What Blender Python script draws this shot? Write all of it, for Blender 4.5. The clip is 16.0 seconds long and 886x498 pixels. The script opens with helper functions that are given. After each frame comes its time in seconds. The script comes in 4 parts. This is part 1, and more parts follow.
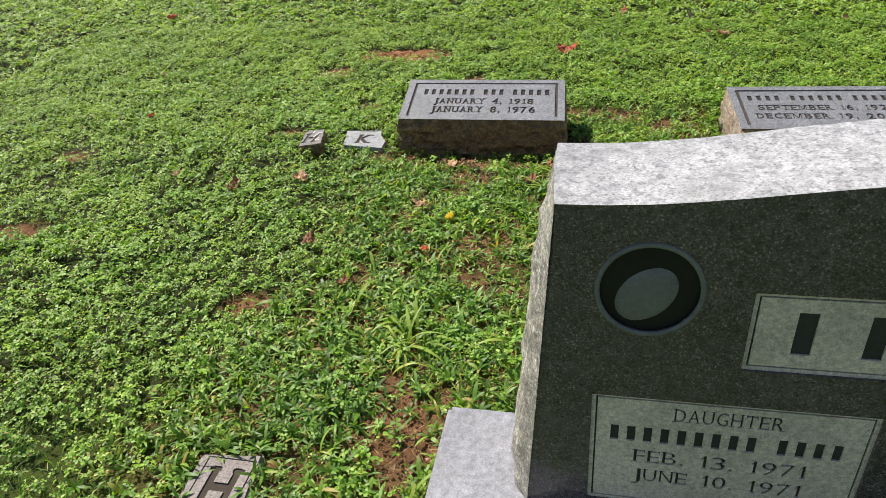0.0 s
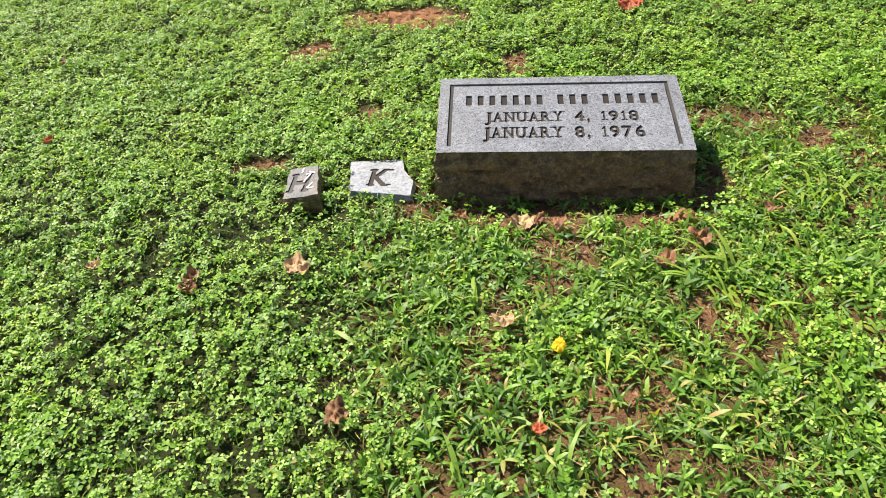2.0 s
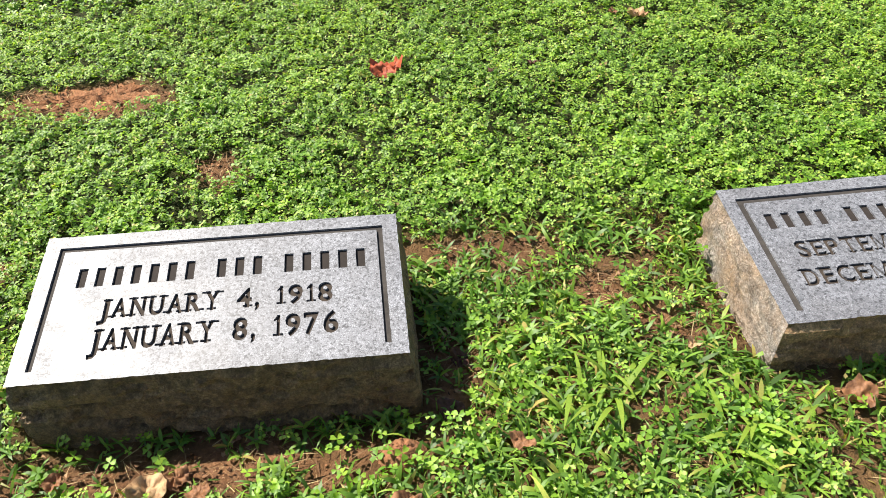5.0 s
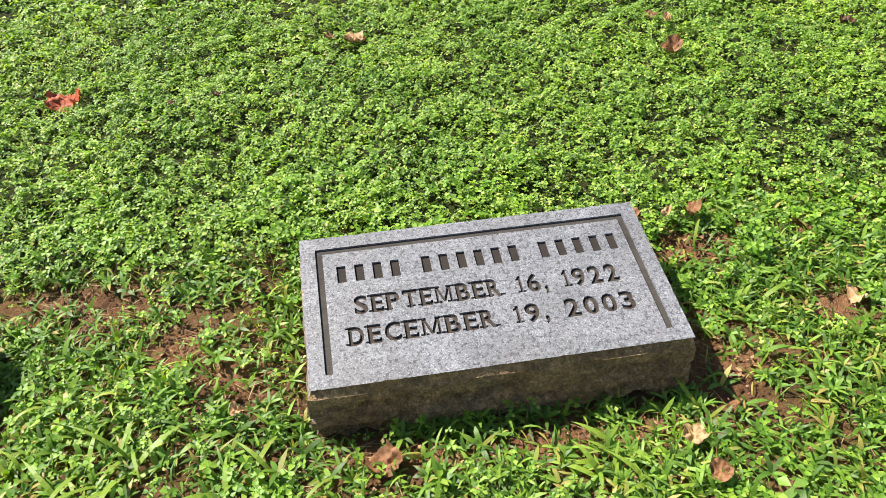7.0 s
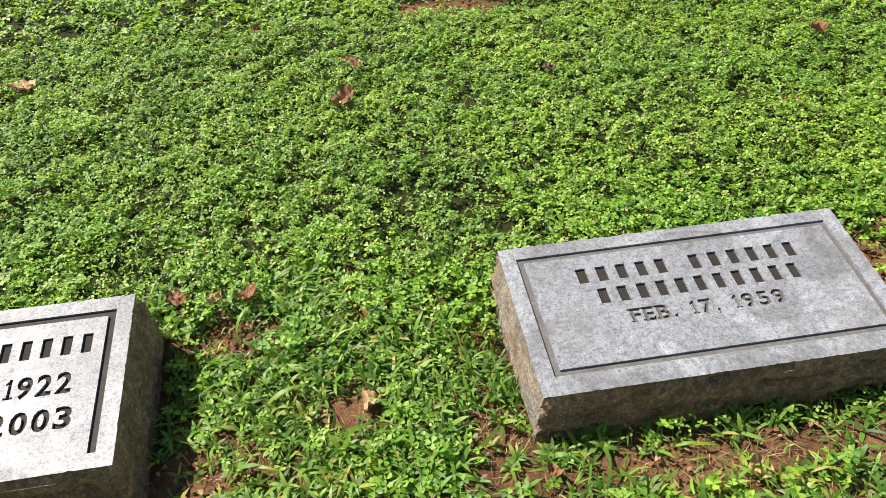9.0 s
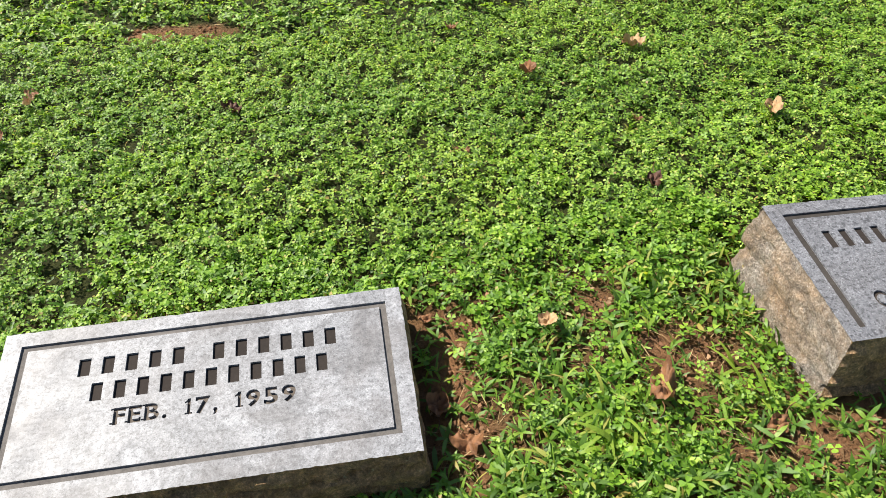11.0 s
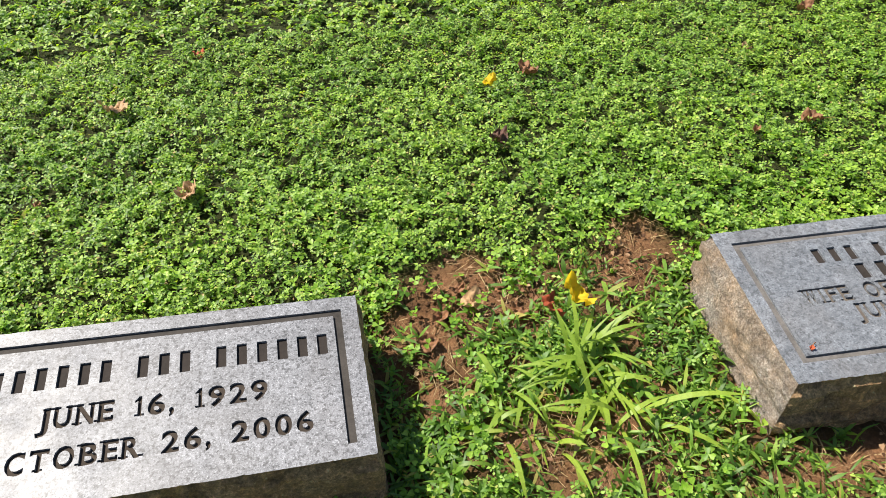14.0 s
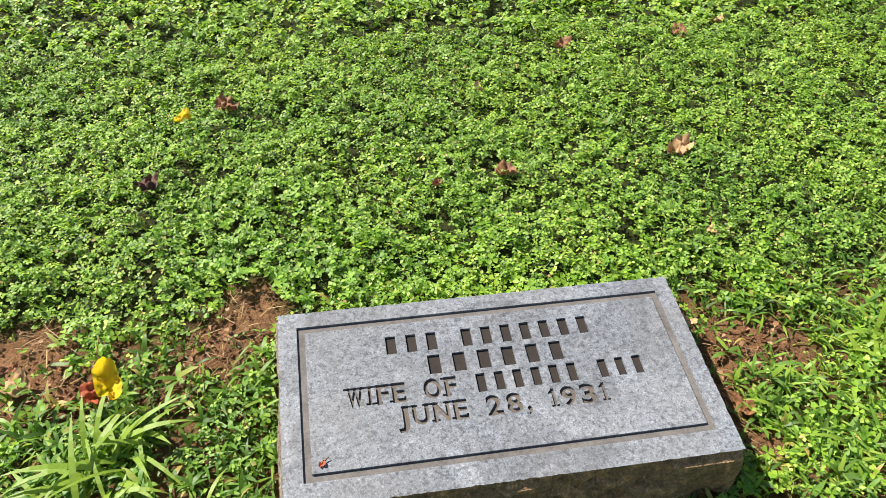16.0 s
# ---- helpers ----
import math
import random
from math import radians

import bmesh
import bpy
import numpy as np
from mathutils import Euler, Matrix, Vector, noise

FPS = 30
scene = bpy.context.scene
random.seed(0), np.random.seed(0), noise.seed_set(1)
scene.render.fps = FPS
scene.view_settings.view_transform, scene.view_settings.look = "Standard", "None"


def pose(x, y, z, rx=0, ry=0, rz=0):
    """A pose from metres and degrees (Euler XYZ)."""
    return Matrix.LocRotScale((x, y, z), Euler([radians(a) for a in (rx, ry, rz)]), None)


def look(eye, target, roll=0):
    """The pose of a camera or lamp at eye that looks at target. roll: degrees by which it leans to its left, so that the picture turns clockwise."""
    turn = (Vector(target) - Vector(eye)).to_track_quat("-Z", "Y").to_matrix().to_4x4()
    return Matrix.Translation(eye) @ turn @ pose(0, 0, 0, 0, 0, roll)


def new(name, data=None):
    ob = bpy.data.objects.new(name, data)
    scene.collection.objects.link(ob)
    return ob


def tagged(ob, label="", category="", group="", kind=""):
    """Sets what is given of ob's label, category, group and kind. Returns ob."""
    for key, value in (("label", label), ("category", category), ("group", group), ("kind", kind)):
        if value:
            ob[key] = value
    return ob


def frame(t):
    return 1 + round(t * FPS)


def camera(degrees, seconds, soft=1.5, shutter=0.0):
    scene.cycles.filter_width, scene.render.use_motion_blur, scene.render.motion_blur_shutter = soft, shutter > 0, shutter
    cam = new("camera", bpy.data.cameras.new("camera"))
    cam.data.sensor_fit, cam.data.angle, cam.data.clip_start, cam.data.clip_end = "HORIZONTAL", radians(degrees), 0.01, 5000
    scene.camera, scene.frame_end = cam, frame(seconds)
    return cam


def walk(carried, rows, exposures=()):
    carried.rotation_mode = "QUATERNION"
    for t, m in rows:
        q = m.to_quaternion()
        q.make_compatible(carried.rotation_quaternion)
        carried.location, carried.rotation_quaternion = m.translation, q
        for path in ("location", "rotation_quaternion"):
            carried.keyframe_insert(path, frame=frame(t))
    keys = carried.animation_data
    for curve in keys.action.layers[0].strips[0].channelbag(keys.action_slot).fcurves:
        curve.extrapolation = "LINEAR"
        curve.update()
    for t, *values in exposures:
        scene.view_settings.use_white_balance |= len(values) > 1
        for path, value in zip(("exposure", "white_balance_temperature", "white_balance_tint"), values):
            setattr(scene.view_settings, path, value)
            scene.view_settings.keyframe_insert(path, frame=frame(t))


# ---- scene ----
import functools

cam = camera(64.3, 16.0, soft=0.6)
PATH = [
    (0, (0.75, -2.621, 1.139), (0.328, -1.007, 0.037), -5.5),
    (0.5, (0.563, -2.426, 1.122), (0.174, -0.826, -0.014), -5.6),
    (1, (0.402, -2.207, 1.118), (0.061, -0.651, -0.092), -5.9),
    (1.5, (0.322, -1.966, 1.088), (0.025, -0.444, -0.175), -6.1),
    (2, (0.268, -1.694, 1.056), (-0.005, -0.212, -0.259), -6.4),
    (2.5, (0.233, -1.469, 1.014), (-0.011, 0.004, -0.317), -6.3),
    (3, (0.22, -1.338, 0.983), (-0.01, 0.137, -0.348), -6.0),
    (3.5, (0.301, -1.22, 0.944), (0.097, 0.26, -0.386), -5.8),
    (3.7, (0.34, -1.175, 0.934), (0.156, 0.311, -0.392), -5.7),
    (5.8, (0.934, -0.901, 0.947), (1.024, 0.554, -0.422), -3.3),
    (6, (0.997, -0.899, 0.942), (1.098, 0.556, -0.426), -3.1),
    (6.5, (1.181, -0.905, 0.954), (1.307, 0.549, -0.414), -2.9),
    (7, (1.37, -0.895, 0.94), (1.498, 0.56, -0.426), -2.6),
    (7.5, (1.605, -0.844, 0.951), (1.735, 0.614, -0.412), -2.5),
    (8, (1.778, -0.813, 0.936), (1.92, 0.647, -0.423), -2.4),
    (8.5, (2.012, -0.802, 0.929), (2.152, 0.66, -0.428), -2.6),
    (8.7, (2.105, -0.806, 0.932), (2.249, 0.657, -0.423), -2.5),
    (10.8, (2.937, -0.725, 0.967), (3.119, 0.713, -0.412), -0.6),
    (11, (3.027, -0.723, 0.97), (3.212, 0.713, -0.409), -0.6),
    (11.5, (3.258, -0.71, 0.983), (3.441, 0.726, -0.397), -0.8),
    (12, (3.455, -0.704, 0.953), (3.644, 0.733, -0.424), -0.7),
    (12.5, (3.669, -0.679, 0.96), (3.86, 0.759, -0.416), -0.5),
    (13, (3.881, -0.651, 0.954), (4.09, 0.785, -0.422), -0.2),
    (13.5, (4.139, -0.633, 0.981), (4.353, 0.806, -0.391), -0.2),
    (14, (4.337, -0.633, 0.984), (4.564, 0.807, -0.385), 0.1),
    (14.5, (4.566, -0.614, 0.975), (4.814, 0.835, -0.381), 0.6),
    (15, (4.746, -0.6, 0.966), (5.011, 0.843, -0.393), 1.1),
    (15.5, (4.891, -0.572, 0.95), (5.19, 0.869, -0.404), 2.2),
    (16, (5.025, -0.548, 0.975), (5.324, 0.891, -0.381), 3.3),
]
walk(cam, [(t, look(eye, target, roll)) for t, eye, target, roll in PATH], [(0, 0.64), (1.0, 0.78), (2.0, 1.1), (5.0, 1.12), (6.5, 1.0), (7.0, 1.1), (8.5, 0.9), (11, 0.86), (12.0, 0.88), (12.5, 0.98), (13.0, 1.06), (13.5, 0.98), (14.5, 0.8), (16, 0.97)])

world = bpy.data.worlds.new("sky")
scene.world = world
world.use_nodes = True
wn = world.node_tree
sky = wn.nodes.new("ShaderNodeTexSky")
sky.sky_type = "NISHITA"
sky.sun_disc = False
SUN_EL, SUN_AZ = 50, 146      # height over the horizon; turn from +x, counter-clockwise
sky.sun_elevation = radians(SUN_EL)
sky.sun_rotation = radians(90 - SUN_AZ)
wn.links.new(sky.outputs[0], wn.nodes["Background"].inputs[0])
wn.nodes["Background"].inputs[1].default_value = 0.07
sun = new("sun", bpy.data.lights.new("sun", "SUN"))
sun.data.energy, sun.data.angle, sun.data.color = 5.0, radians(0.6), (1, 0.93, 0.84)
sd = Vector((math.cos(radians(SUN_AZ)) * math.cos(radians(SUN_EL)), math.sin(radians(SUN_AZ)) * math.cos(radians(SUN_EL)), math.sin(radians(SUN_EL))))
sun.matrix_world = look(sd * 20, (0, 0, 0))


# ---- materials ----
class Mat:
    """A node material under construction, with short calls for the nodes used here."""

    def __init__(self, name):
        self.m = bpy.data.materials.new(name)
        self.m.use_nodes = True
        self.t = self.m.node_tree
        self.p = self.t.nodes["Principled BSDF"]
        self.co = self.t.nodes.new("ShaderNodeTexCoord").outputs["Object"]

    def link(self, a, b):
        self.t.links.new(a, b)

    def noise(self, scale, detail=4, rough=0.6, warp=0.0):
        n = self.t.nodes.new("ShaderNodeTexNoise")
        n.inputs["Scale"].default_value, n.inputs["Detail"].default_value = scale, detail
        n.inputs["Roughness"].default_value, n.inputs["Distortion"].default_value = rough, warp
        self.link(self.co, n.inputs["Vector"])
        return n.outputs["Fac"]

    def cells(self, scale, what="Color"):
        n = self.t.nodes.new("ShaderNodeTexVoronoi")
        n.inputs["Scale"].default_value = scale
        self.link(self.co, n.inputs["Vector"])
        return n.outputs[what]

    def ramp(self, fac, *stops):
        n = self.t.nodes.new("ShaderNodeValToRGB")
        while len(n.color_ramp.elements) < len(stops):
            n.color_ramp.elements.new(0.5)
        for e, (at, c) in zip(n.color_ramp.elements, stops):
            e.position, e.color = at, (*(c if isinstance(c, tuple) else (c, c, c)), 1)
        self.link(fac, n.inputs[0])
        return n.outputs[0]

    def mix(self, fac, a, b, how="MIX"):
        n = self.t.nodes.new("ShaderNodeMixRGB")
        n.blend_type = how
        for s, v in zip(n.inputs, (fac, a, b)):
            if isinstance(v, (int, float)):
                s.default_value = v if s.type == "VALUE" else (v, v, v, 1)
            elif isinstance(v, tuple):
                s.default_value = (*v, 1)
            else:
                self.link(v, s)
        return n.outputs[0]

    def bump(self, fac, strength, distance):
        n = self.t.nodes.new("ShaderNodeBump")
        n.inputs["Strength"].default_value, n.inputs["Distance"].default_value = strength, distance
        self.link(fac, n.inputs["Height"])
        self.link(n.outputs[0], self.p.inputs["Normal"])

    def done(self, colour, rough=0.6, spec=0.5):
        if isinstance(colour, tuple):
            self.p.inputs["Base Color"].default_value = (*colour, 1)
        else:
            self.link(colour, self.p.inputs["Base Color"])
        if isinstance(rough, float):
            self.p.inputs["Roughness"].default_value = rough
        else:
            self.link(rough, self.p.inputs["Roughness"])
        self.p.inputs["Specular IOR Level"].default_value = spec
        return self.m

    def island(self):
        return self.t.nodes.new("ShaderNodeNewGeometry").outputs["Random Per Island"]


def granite(name, dark, mid, light, grain=420, rough=0.45, stain=0.25, stain_colour=(0.10, 0.085, 0.07), bumpy=0.25, blotch=(0.42, 0.72), tide=0.0, fleck=0.45):
    k = Mat(name)
    g = k.ramp(k.noise(grain, 3, 0.7), (0.30, dark), (0.46, mid), (0.56, mid), (0.68, light))
    fl = k.ramp(k.noise(grain * 0.45, 2, 0.5), (0.37, 0.28), (0.46, 1.0))
    c = k.mix(fleck, g, fl, "MULTIPLY")
    s = k.ramp(k.noise(7, 6, 0.65, 0.6), (blotch[0], 0.0), (blotch[1], 1.0))
    c = k.mix(k.mix(1.0, s, stain, "MULTIPLY"), c, stain_colour)
    c = k.mix(0.7, c, k.ramp(k.noise(grain * 0.22, 3, 0.7), (0.32, 0.62), (0.5, 1.0), (0.68, 1.35)), "MULTIPLY")
    c = k.mix(0.6, c, k.ramp(k.noise(4.5, 5, 0.7, 1.2), (0.34, 0.72), (0.66, 1.25)), "MULTIPLY")
    if tide:
        wave = k.noise(5.2, 2.5, 0.45, 0.9)
        c = k.mix(tide, c, k.ramp(wave, (0.40, 0.95), (0.485, 0.82), (0.505, 0.66), (0.53, 1.2), (0.64, 1.1)), "MULTIPLY")
    k.bump(k.noise(grain, 2, 0.6), bumpy, 0.0006)
    return k.done(c, k.ramp(k.noise(18, 4), (0.3, rough - 0.06), (0.7, rough + 0.1)))


face_grey = granite("granite_grey", (0.036, 0.038, 0.041), (0.190, 0.195, 0.208), (0.40, 0.41, 0.43), rough=0.47, stain=0.25, fleck=0.75)
face_worn = granite("granite_weathered", (0.11, 0.113, 0.117), (0.27, 0.278, 0.29), (0.42, 0.425, 0.44), rough=0.5, stain=0.8, stain_colour=(0.13, 0.12, 0.115), blotch=(0.45, 0.75), tide=0.55)
face_blue = granite("granite_blue_grey", (0.055, 0.06, 0.07), (0.18, 0.195, 0.212), (0.33, 0.345, 0.37), rough=0.47, stain=0.35, stain_colour=(0.17, 0.15, 0.13), tide=0.55, fleck=0.6)
polished = granite("granite_polished_dark", (0.022, 0.018, 0.018), (0.095, 0.078, 0.075), (0.34, 0.285, 0.265), grain=330, rough=0.24, stain=0.1, bumpy=0.02)
frosted = granite("granite_frosted", (0.40, 0.33, 0.27), (0.70, 0.59, 0.49), (0.82, 0.72, 0.60), grain=600, rough=0.6, stain=0.2, fleck=0.2)
sawn = granite("granite_sawn", (0.10, 0.10, 0.102), (0.36, 0.36, 0.365), (0.56, 0.56, 0.57), grain=260, rough=0.4, stain=0.6, stain_colour=(0.2, 0.195, 0.195), blotch=(0.45, 0.75))
marble = granite("marble_white", (0.16, 0.165, 0.17), (0.27, 0.275, 0.285), (0.36, 0.365, 0.37), grain=300, rough=0.5, stain=0.15)


def rock_material(name, base, tan, amount, speckle=0.7):
    """Rock-pitched granite with soil splash and rust-coloured staining."""
    k = Mat(name)
    g = k.ramp(k.noise(260, 4, 0.7), (0.30, tuple(v * 0.3 for v in base)), (0.52, base), (0.70, tuple(v * 1.9 for v in base)))
    s = k.ramp(k.noise(9, 6, 0.7, 0.5), (0.50 - 0.35 * amount, 0.0), (0.95 - 0.2 * amount, 1.0))
    c = k.mix(s, g, k.ramp(k.noise(60, 5, 0.7), (0.3, tuple(v * 0.6 for v in tan)), (0.7, tan)))
    li = k.ramp(k.noise(38, 3, 0.6), (0.70, 0.0), (0.74, 1.0))
    c = k.mix(k.mix(1.0, li, k.ramp(k.noise(5, 2), (0.52, 0.0), (0.62, 0.8)), "MULTIPLY"), c, (0.42, 0.33, 0.05))
    c = k.mix(0.75, c, k.ramp(k.noise(26, 7, 0.75, 0.8), (0.34, 0.3), (0.5, 0.9), (0.66, 1.5)), "MULTIPLY")
    c = k.mix(speckle, c, k.ramp(k.noise(75, 6, 0.8), (0.36, 0.35), (0.5, 0.95), (0.64, 1.8)), "MULTIPLY")
    c = k.mix(k.ramp(k.noise(150, 3, 0.6), (0.66, 0.0), (0.72, 0.6)), c, tuple(min(0.6, v * 2.2) for v in base))
    k.bump(k.mix(0.5, k.noise(110, 7, 0.8), k.noise(32, 5, 0.7)), 1.0, 0.02)
    return k.done(c, k.ramp(k.noise(20, 4), (0.35, 0.42), (0.65, 0.75)), 0.5)


rock = rock_material("granite_rock_face", (0.25, 0.17, 0.092), (0.34, 0.18, 0.062), 0.62)
rock_mid = rock_material("granite_rock_face_brown", (0.46, 0.295, 0.16), (0.52, 0.28, 0.10), 0.55)
rock_tan = rock_material("granite_rock_face_stained", (0.36, 0.335, 0.30), (0.46, 0.27, 0.12), 0.62, 0.3)


def plain(name, colour, rough=0.8, grain=200, spread=0.35, bumpy=0.4, depth=0.001):
    k = Mat(name)
    lo, hi = tuple(v * (1 - spread) for v in colour), tuple(min(1, v * (1 + spread)) for v in colour)
    c = k.mix(0.5, k.ramp(k.noise(grain, 5, 0.7), (0.3, lo), (0.7, hi)), k.ramp(k.noise(grain / 9, 4, 0.6), (0.3, lo), (0.7, hi)))
    k.bump(k.noise(grain * 1.5, 4, 0.7), bumpy, depth)
    return k.done(c, rough, 0.3)


letter_dark = plain("lettering_dark", (0.046, 0.035, 0.026), 0.9)
groove_floor = plain("groove_floor", (0.05, 0.044, 0.038), 0.9, 160, 0.5)
# bar floors coloured darker than letters, for the shade inside narrow cuts
letter_bar_shaded = plain("lettering_bars_shaded", (0.028, 0.022, 0.018), 0.9)
letter_worn = plain("lettering_weathered", (0.11, 0.092, 0.075), 0.9)
groove_pale = plain("groove_weathered", (0.13, 0.12, 0.11), 0.9, 160, 0.5)
letter_pale = plain("lettering_grey", (0.045, 0.045, 0.038), 0.7)
medal_black = plain("medallion_ground", (0.012, 0.012, 0.012), 0.6)
medal_grey = plain("medallion_relief", (0.17, 0.17, 0.155), 0.6)
clay = plain("clay_red", (0.29, 0.135, 0.062), 0.95, 90, 0.4, 1.0, 0.006)
chalk = plain("chalk_white", (0.6, 0.6, 0.6), 0.9)
stone_dark = granite("footstone_dark", (0.04, 0.038, 0.038), (0.10, 0.095, 0.095), (0.22, 0.21, 0.21), rough=0.6, stain=0.6, stain_colour=(0.26, 0.18, 0.11))


def soil_material():
    k = Mat("soil")
    c = k.ramp(k.noise(14, 8, 0.7), (0.28, (0.083, 0.042, 0.021)), (0.46, (0.195, 0.097, 0.045)), (0.62, (0.307, 0.159, 0.077)), (0.8, (0.425, 0.254, 0.136)))
    c = k.mix(0.6, c, k.ramp(k.noise(160, 5, 0.75), (0.3, 0.35), (0.5, 0.9), (0.72, 1.5)), "MULTIPLY")
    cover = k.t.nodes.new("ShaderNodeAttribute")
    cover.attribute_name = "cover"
    # green-brown thatch, its colour darkened further as painted shade between the leaves
    shaded_thatch = k.ramp(k.noise(90, 6, 0.75), (0.32, (0.013, 0.017, 0.004)), (0.55, (0.036, 0.043, 0.01)), (0.75, (0.085, 0.08, 0.026)))
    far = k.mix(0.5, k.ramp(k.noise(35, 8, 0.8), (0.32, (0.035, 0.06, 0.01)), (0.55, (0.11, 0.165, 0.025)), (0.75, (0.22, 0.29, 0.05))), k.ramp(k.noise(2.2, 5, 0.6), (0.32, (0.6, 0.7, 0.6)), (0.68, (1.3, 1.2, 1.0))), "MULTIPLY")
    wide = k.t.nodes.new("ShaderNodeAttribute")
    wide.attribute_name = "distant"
    c = k.mix(cover.outputs["Fac"], c, k.mix(wide.outputs["Fac"], shaded_thatch, far))
    k.bump(k.mix(0.5, k.noise(60, 8, 0.75), k.noise(260, 4, 0.7)), 1.0, 0.014)
    return k.done(c, 0.95, 0.2)


def leaf_material(name, stops, thin, rough=0.5, through_share=0.33, spec=0.4):
    """A green leaf: gloss on top, daylight through it, its tone set island by island."""
    k = Mat(name)
    r = k.island()
    c = k.mix(0.45, k.ramp(r, *stops), k.ramp(k.noise(3.2, 4, 0.6), (0.32, (0.60, 0.75, 0.6)), (0.68, (1.45, 1.3, 1.0))), "MULTIPLY")
    c = k.mix(0.35, c, k.ramp(k.noise(420, 2, 0.5), (0.3, 0.65), (0.7, 1.25)), "MULTIPLY")
    k.done(c, rough, spec)
    tr = k.t.nodes.new("ShaderNodeBsdfTranslucent")
    k.link(k.mix(1.0, c, thin, "MULTIPLY"), tr.inputs["Color"])
    ms = k.t.nodes.new("ShaderNodeMixShader")
    ms.inputs[0].default_value = through_share
    k.link(k.p.outputs[0], ms.inputs[1])
    k.link(tr.outputs[0], ms.inputs[2])
    k.link(ms.outputs[0], k.t.nodes["Material Output"].inputs["Surface"])
    return k.m


THIN = (1.85, 1.85, 0.47)
mat_leaf = leaf_material("leaf_ground_cover", ((0.0, (0.059, 0.115, 0.024)), (0.3, (0.153, 0.274, 0.040)), (0.7, (0.252, 0.411, 0.058)), (0.96, (0.401, 0.526, 0.114)), (1.0, (0.401, 0.285, 0.137))), THIN)
clover_leaf = leaf_material("leaf_clover", ((0.0, (0.085, 0.188, 0.020)), (0.5, (0.177, 0.333, 0.031)), (1.0, (0.298, 0.460, 0.056))), THIN)
blade_leaf = leaf_material("leaf_grass", ((0.0, (0.060, 0.119, 0.021)), (0.5, (0.120, 0.242, 0.032)), (0.9, (0.219, 0.351, 0.048)), (1.0, (0.372, 0.276, 0.096))), THIN)
tuft_leaf = leaf_material("leaf_grass_pale", ((0.0, (0.139, 0.235, 0.030)), (0.6, (0.235, 0.338, 0.043)), (1.0, (0.395, 0.431, 0.094))), THIN)
straw_leaf = leaf_material("straw_dry", ((0.0, (0.13, 0.07, 0.04)), (0.5, (0.27, 0.17, 0.09)), (1.0, (0.48, 0.36, 0.2))), (1, 0.9, 0.7), 0.7, 0.15, 0.2)


def dead_leaf_material(name, colour, dark, share=0.12):
    k = Mat(name)
    c = k.mix(k.ramp(k.noise(45, 5, 0.7, 0.5), (0.42, 0.0), (0.68, 1.0)), colour, dark)
    k.bump(k.noise(150, 4, 0.7), 0.5, 0.002)
    k.done(c, 0.6, 0.3)
    tr = k.t.nodes.new("ShaderNodeBsdfTranslucent")
    k.link(c, tr.inputs["Color"])
    ms = k.t.nodes.new("ShaderNodeMixShader")
    ms.inputs[0].default_value = share
    k.link(k.p.outputs[0], ms.inputs[1])
    k.link(tr.outputs[0], ms.inputs[2])
    k.link(ms.outputs[0], k.t.nodes["Material Output"].inputs["Surface"])
    return k.m


DEAD = {
    "red": dead_leaf_material("dead_leaf_red", (0.46, 0.105, 0.04), (0.20, 0.045, 0.025)),
    "tan": dead_leaf_material("dead_leaf_tan", (0.50, 0.325, 0.165), (0.24, 0.13, 0.06)),
    "brown": dead_leaf_material("dead_leaf_brown", (0.27, 0.13, 0.058), (0.10, 0.046, 0.022)),
    "dark": dead_leaf_material("dead_leaf_dark", (0.11, 0.05, 0.03), (0.045, 0.022, 0.015)),
    "yellow": dead_leaf_material("dead_leaf_yellow", (0.85, 0.62, 0.02), (0.75, 0.45, 0.02), 0.5),
}
soil = soil_material()


# ---- helpers for shapes ----
def mesh_object(name, verts, faces, mat, parent=None, label="", smooth=False):
    me = bpy.data.meshes.new(name)
    me.from_pydata([tuple(v) for v in verts], [], faces)
    me.materials.append(mat)
    if smooth:
        me.shade_smooth()
    ob = new(name, me)
    if parent:
        ob.parent = parent
    if label:
        tagged(ob, label)
    return ob


def part(name, bm, material, parent, label=""):
    me = bpy.data.meshes.new(name)
    bm.to_mesh(me)
    bm.free()
    me.materials.append(material)
    ob = new(name, me)
    ob.parent = parent
    return tagged(ob, label) if label else ob


def empty(name, at):
    ob = new(name)
    ob.empty_display_size = 0.05
    ob.location = at
    return ob


class Noise2:
    """Smooth random relief over the plan, between 0 and 1."""

    def __init__(self, seed):
        self.g = np.random.default_rng(seed).random((128, 128))

    def one(self, x, y):
        xi, yi = np.floor(x).astype(int), np.floor(y).astype(int)
        fx, fy = x - xi, y - yi
        fx, fy = fx * fx * (3 - 2 * fx), fy * fy * (3 - 2 * fy)
        g = self.g
        a, b = g[xi % 128, yi % 128], g[(xi + 1) % 128, yi % 128]
        c, d = g[xi % 128, (yi + 1) % 128], g[(xi + 1) % 128, (yi + 1) % 128]
        return (a * (1 - fx) + b * fx) * (1 - fy) + (c * (1 - fx) + d * fx) * fy

    def __call__(self, x, y, size, octaves=3):
        x, y = np.asarray(x, float) / size, np.asarray(y, float) / size
        s, w, total = 0, 1.0, 0
        for i in range(octaves):
            s = s + w * self.one(x * 2 ** i + 17.3 * i, y * 2 ** i + 5.1 * i)
            total += w
            w *= 0.5
        return s / total


relief, clump, kinds, thin_map = Noise2(1), Noise2(2), Noise2(3), Noise2(4)


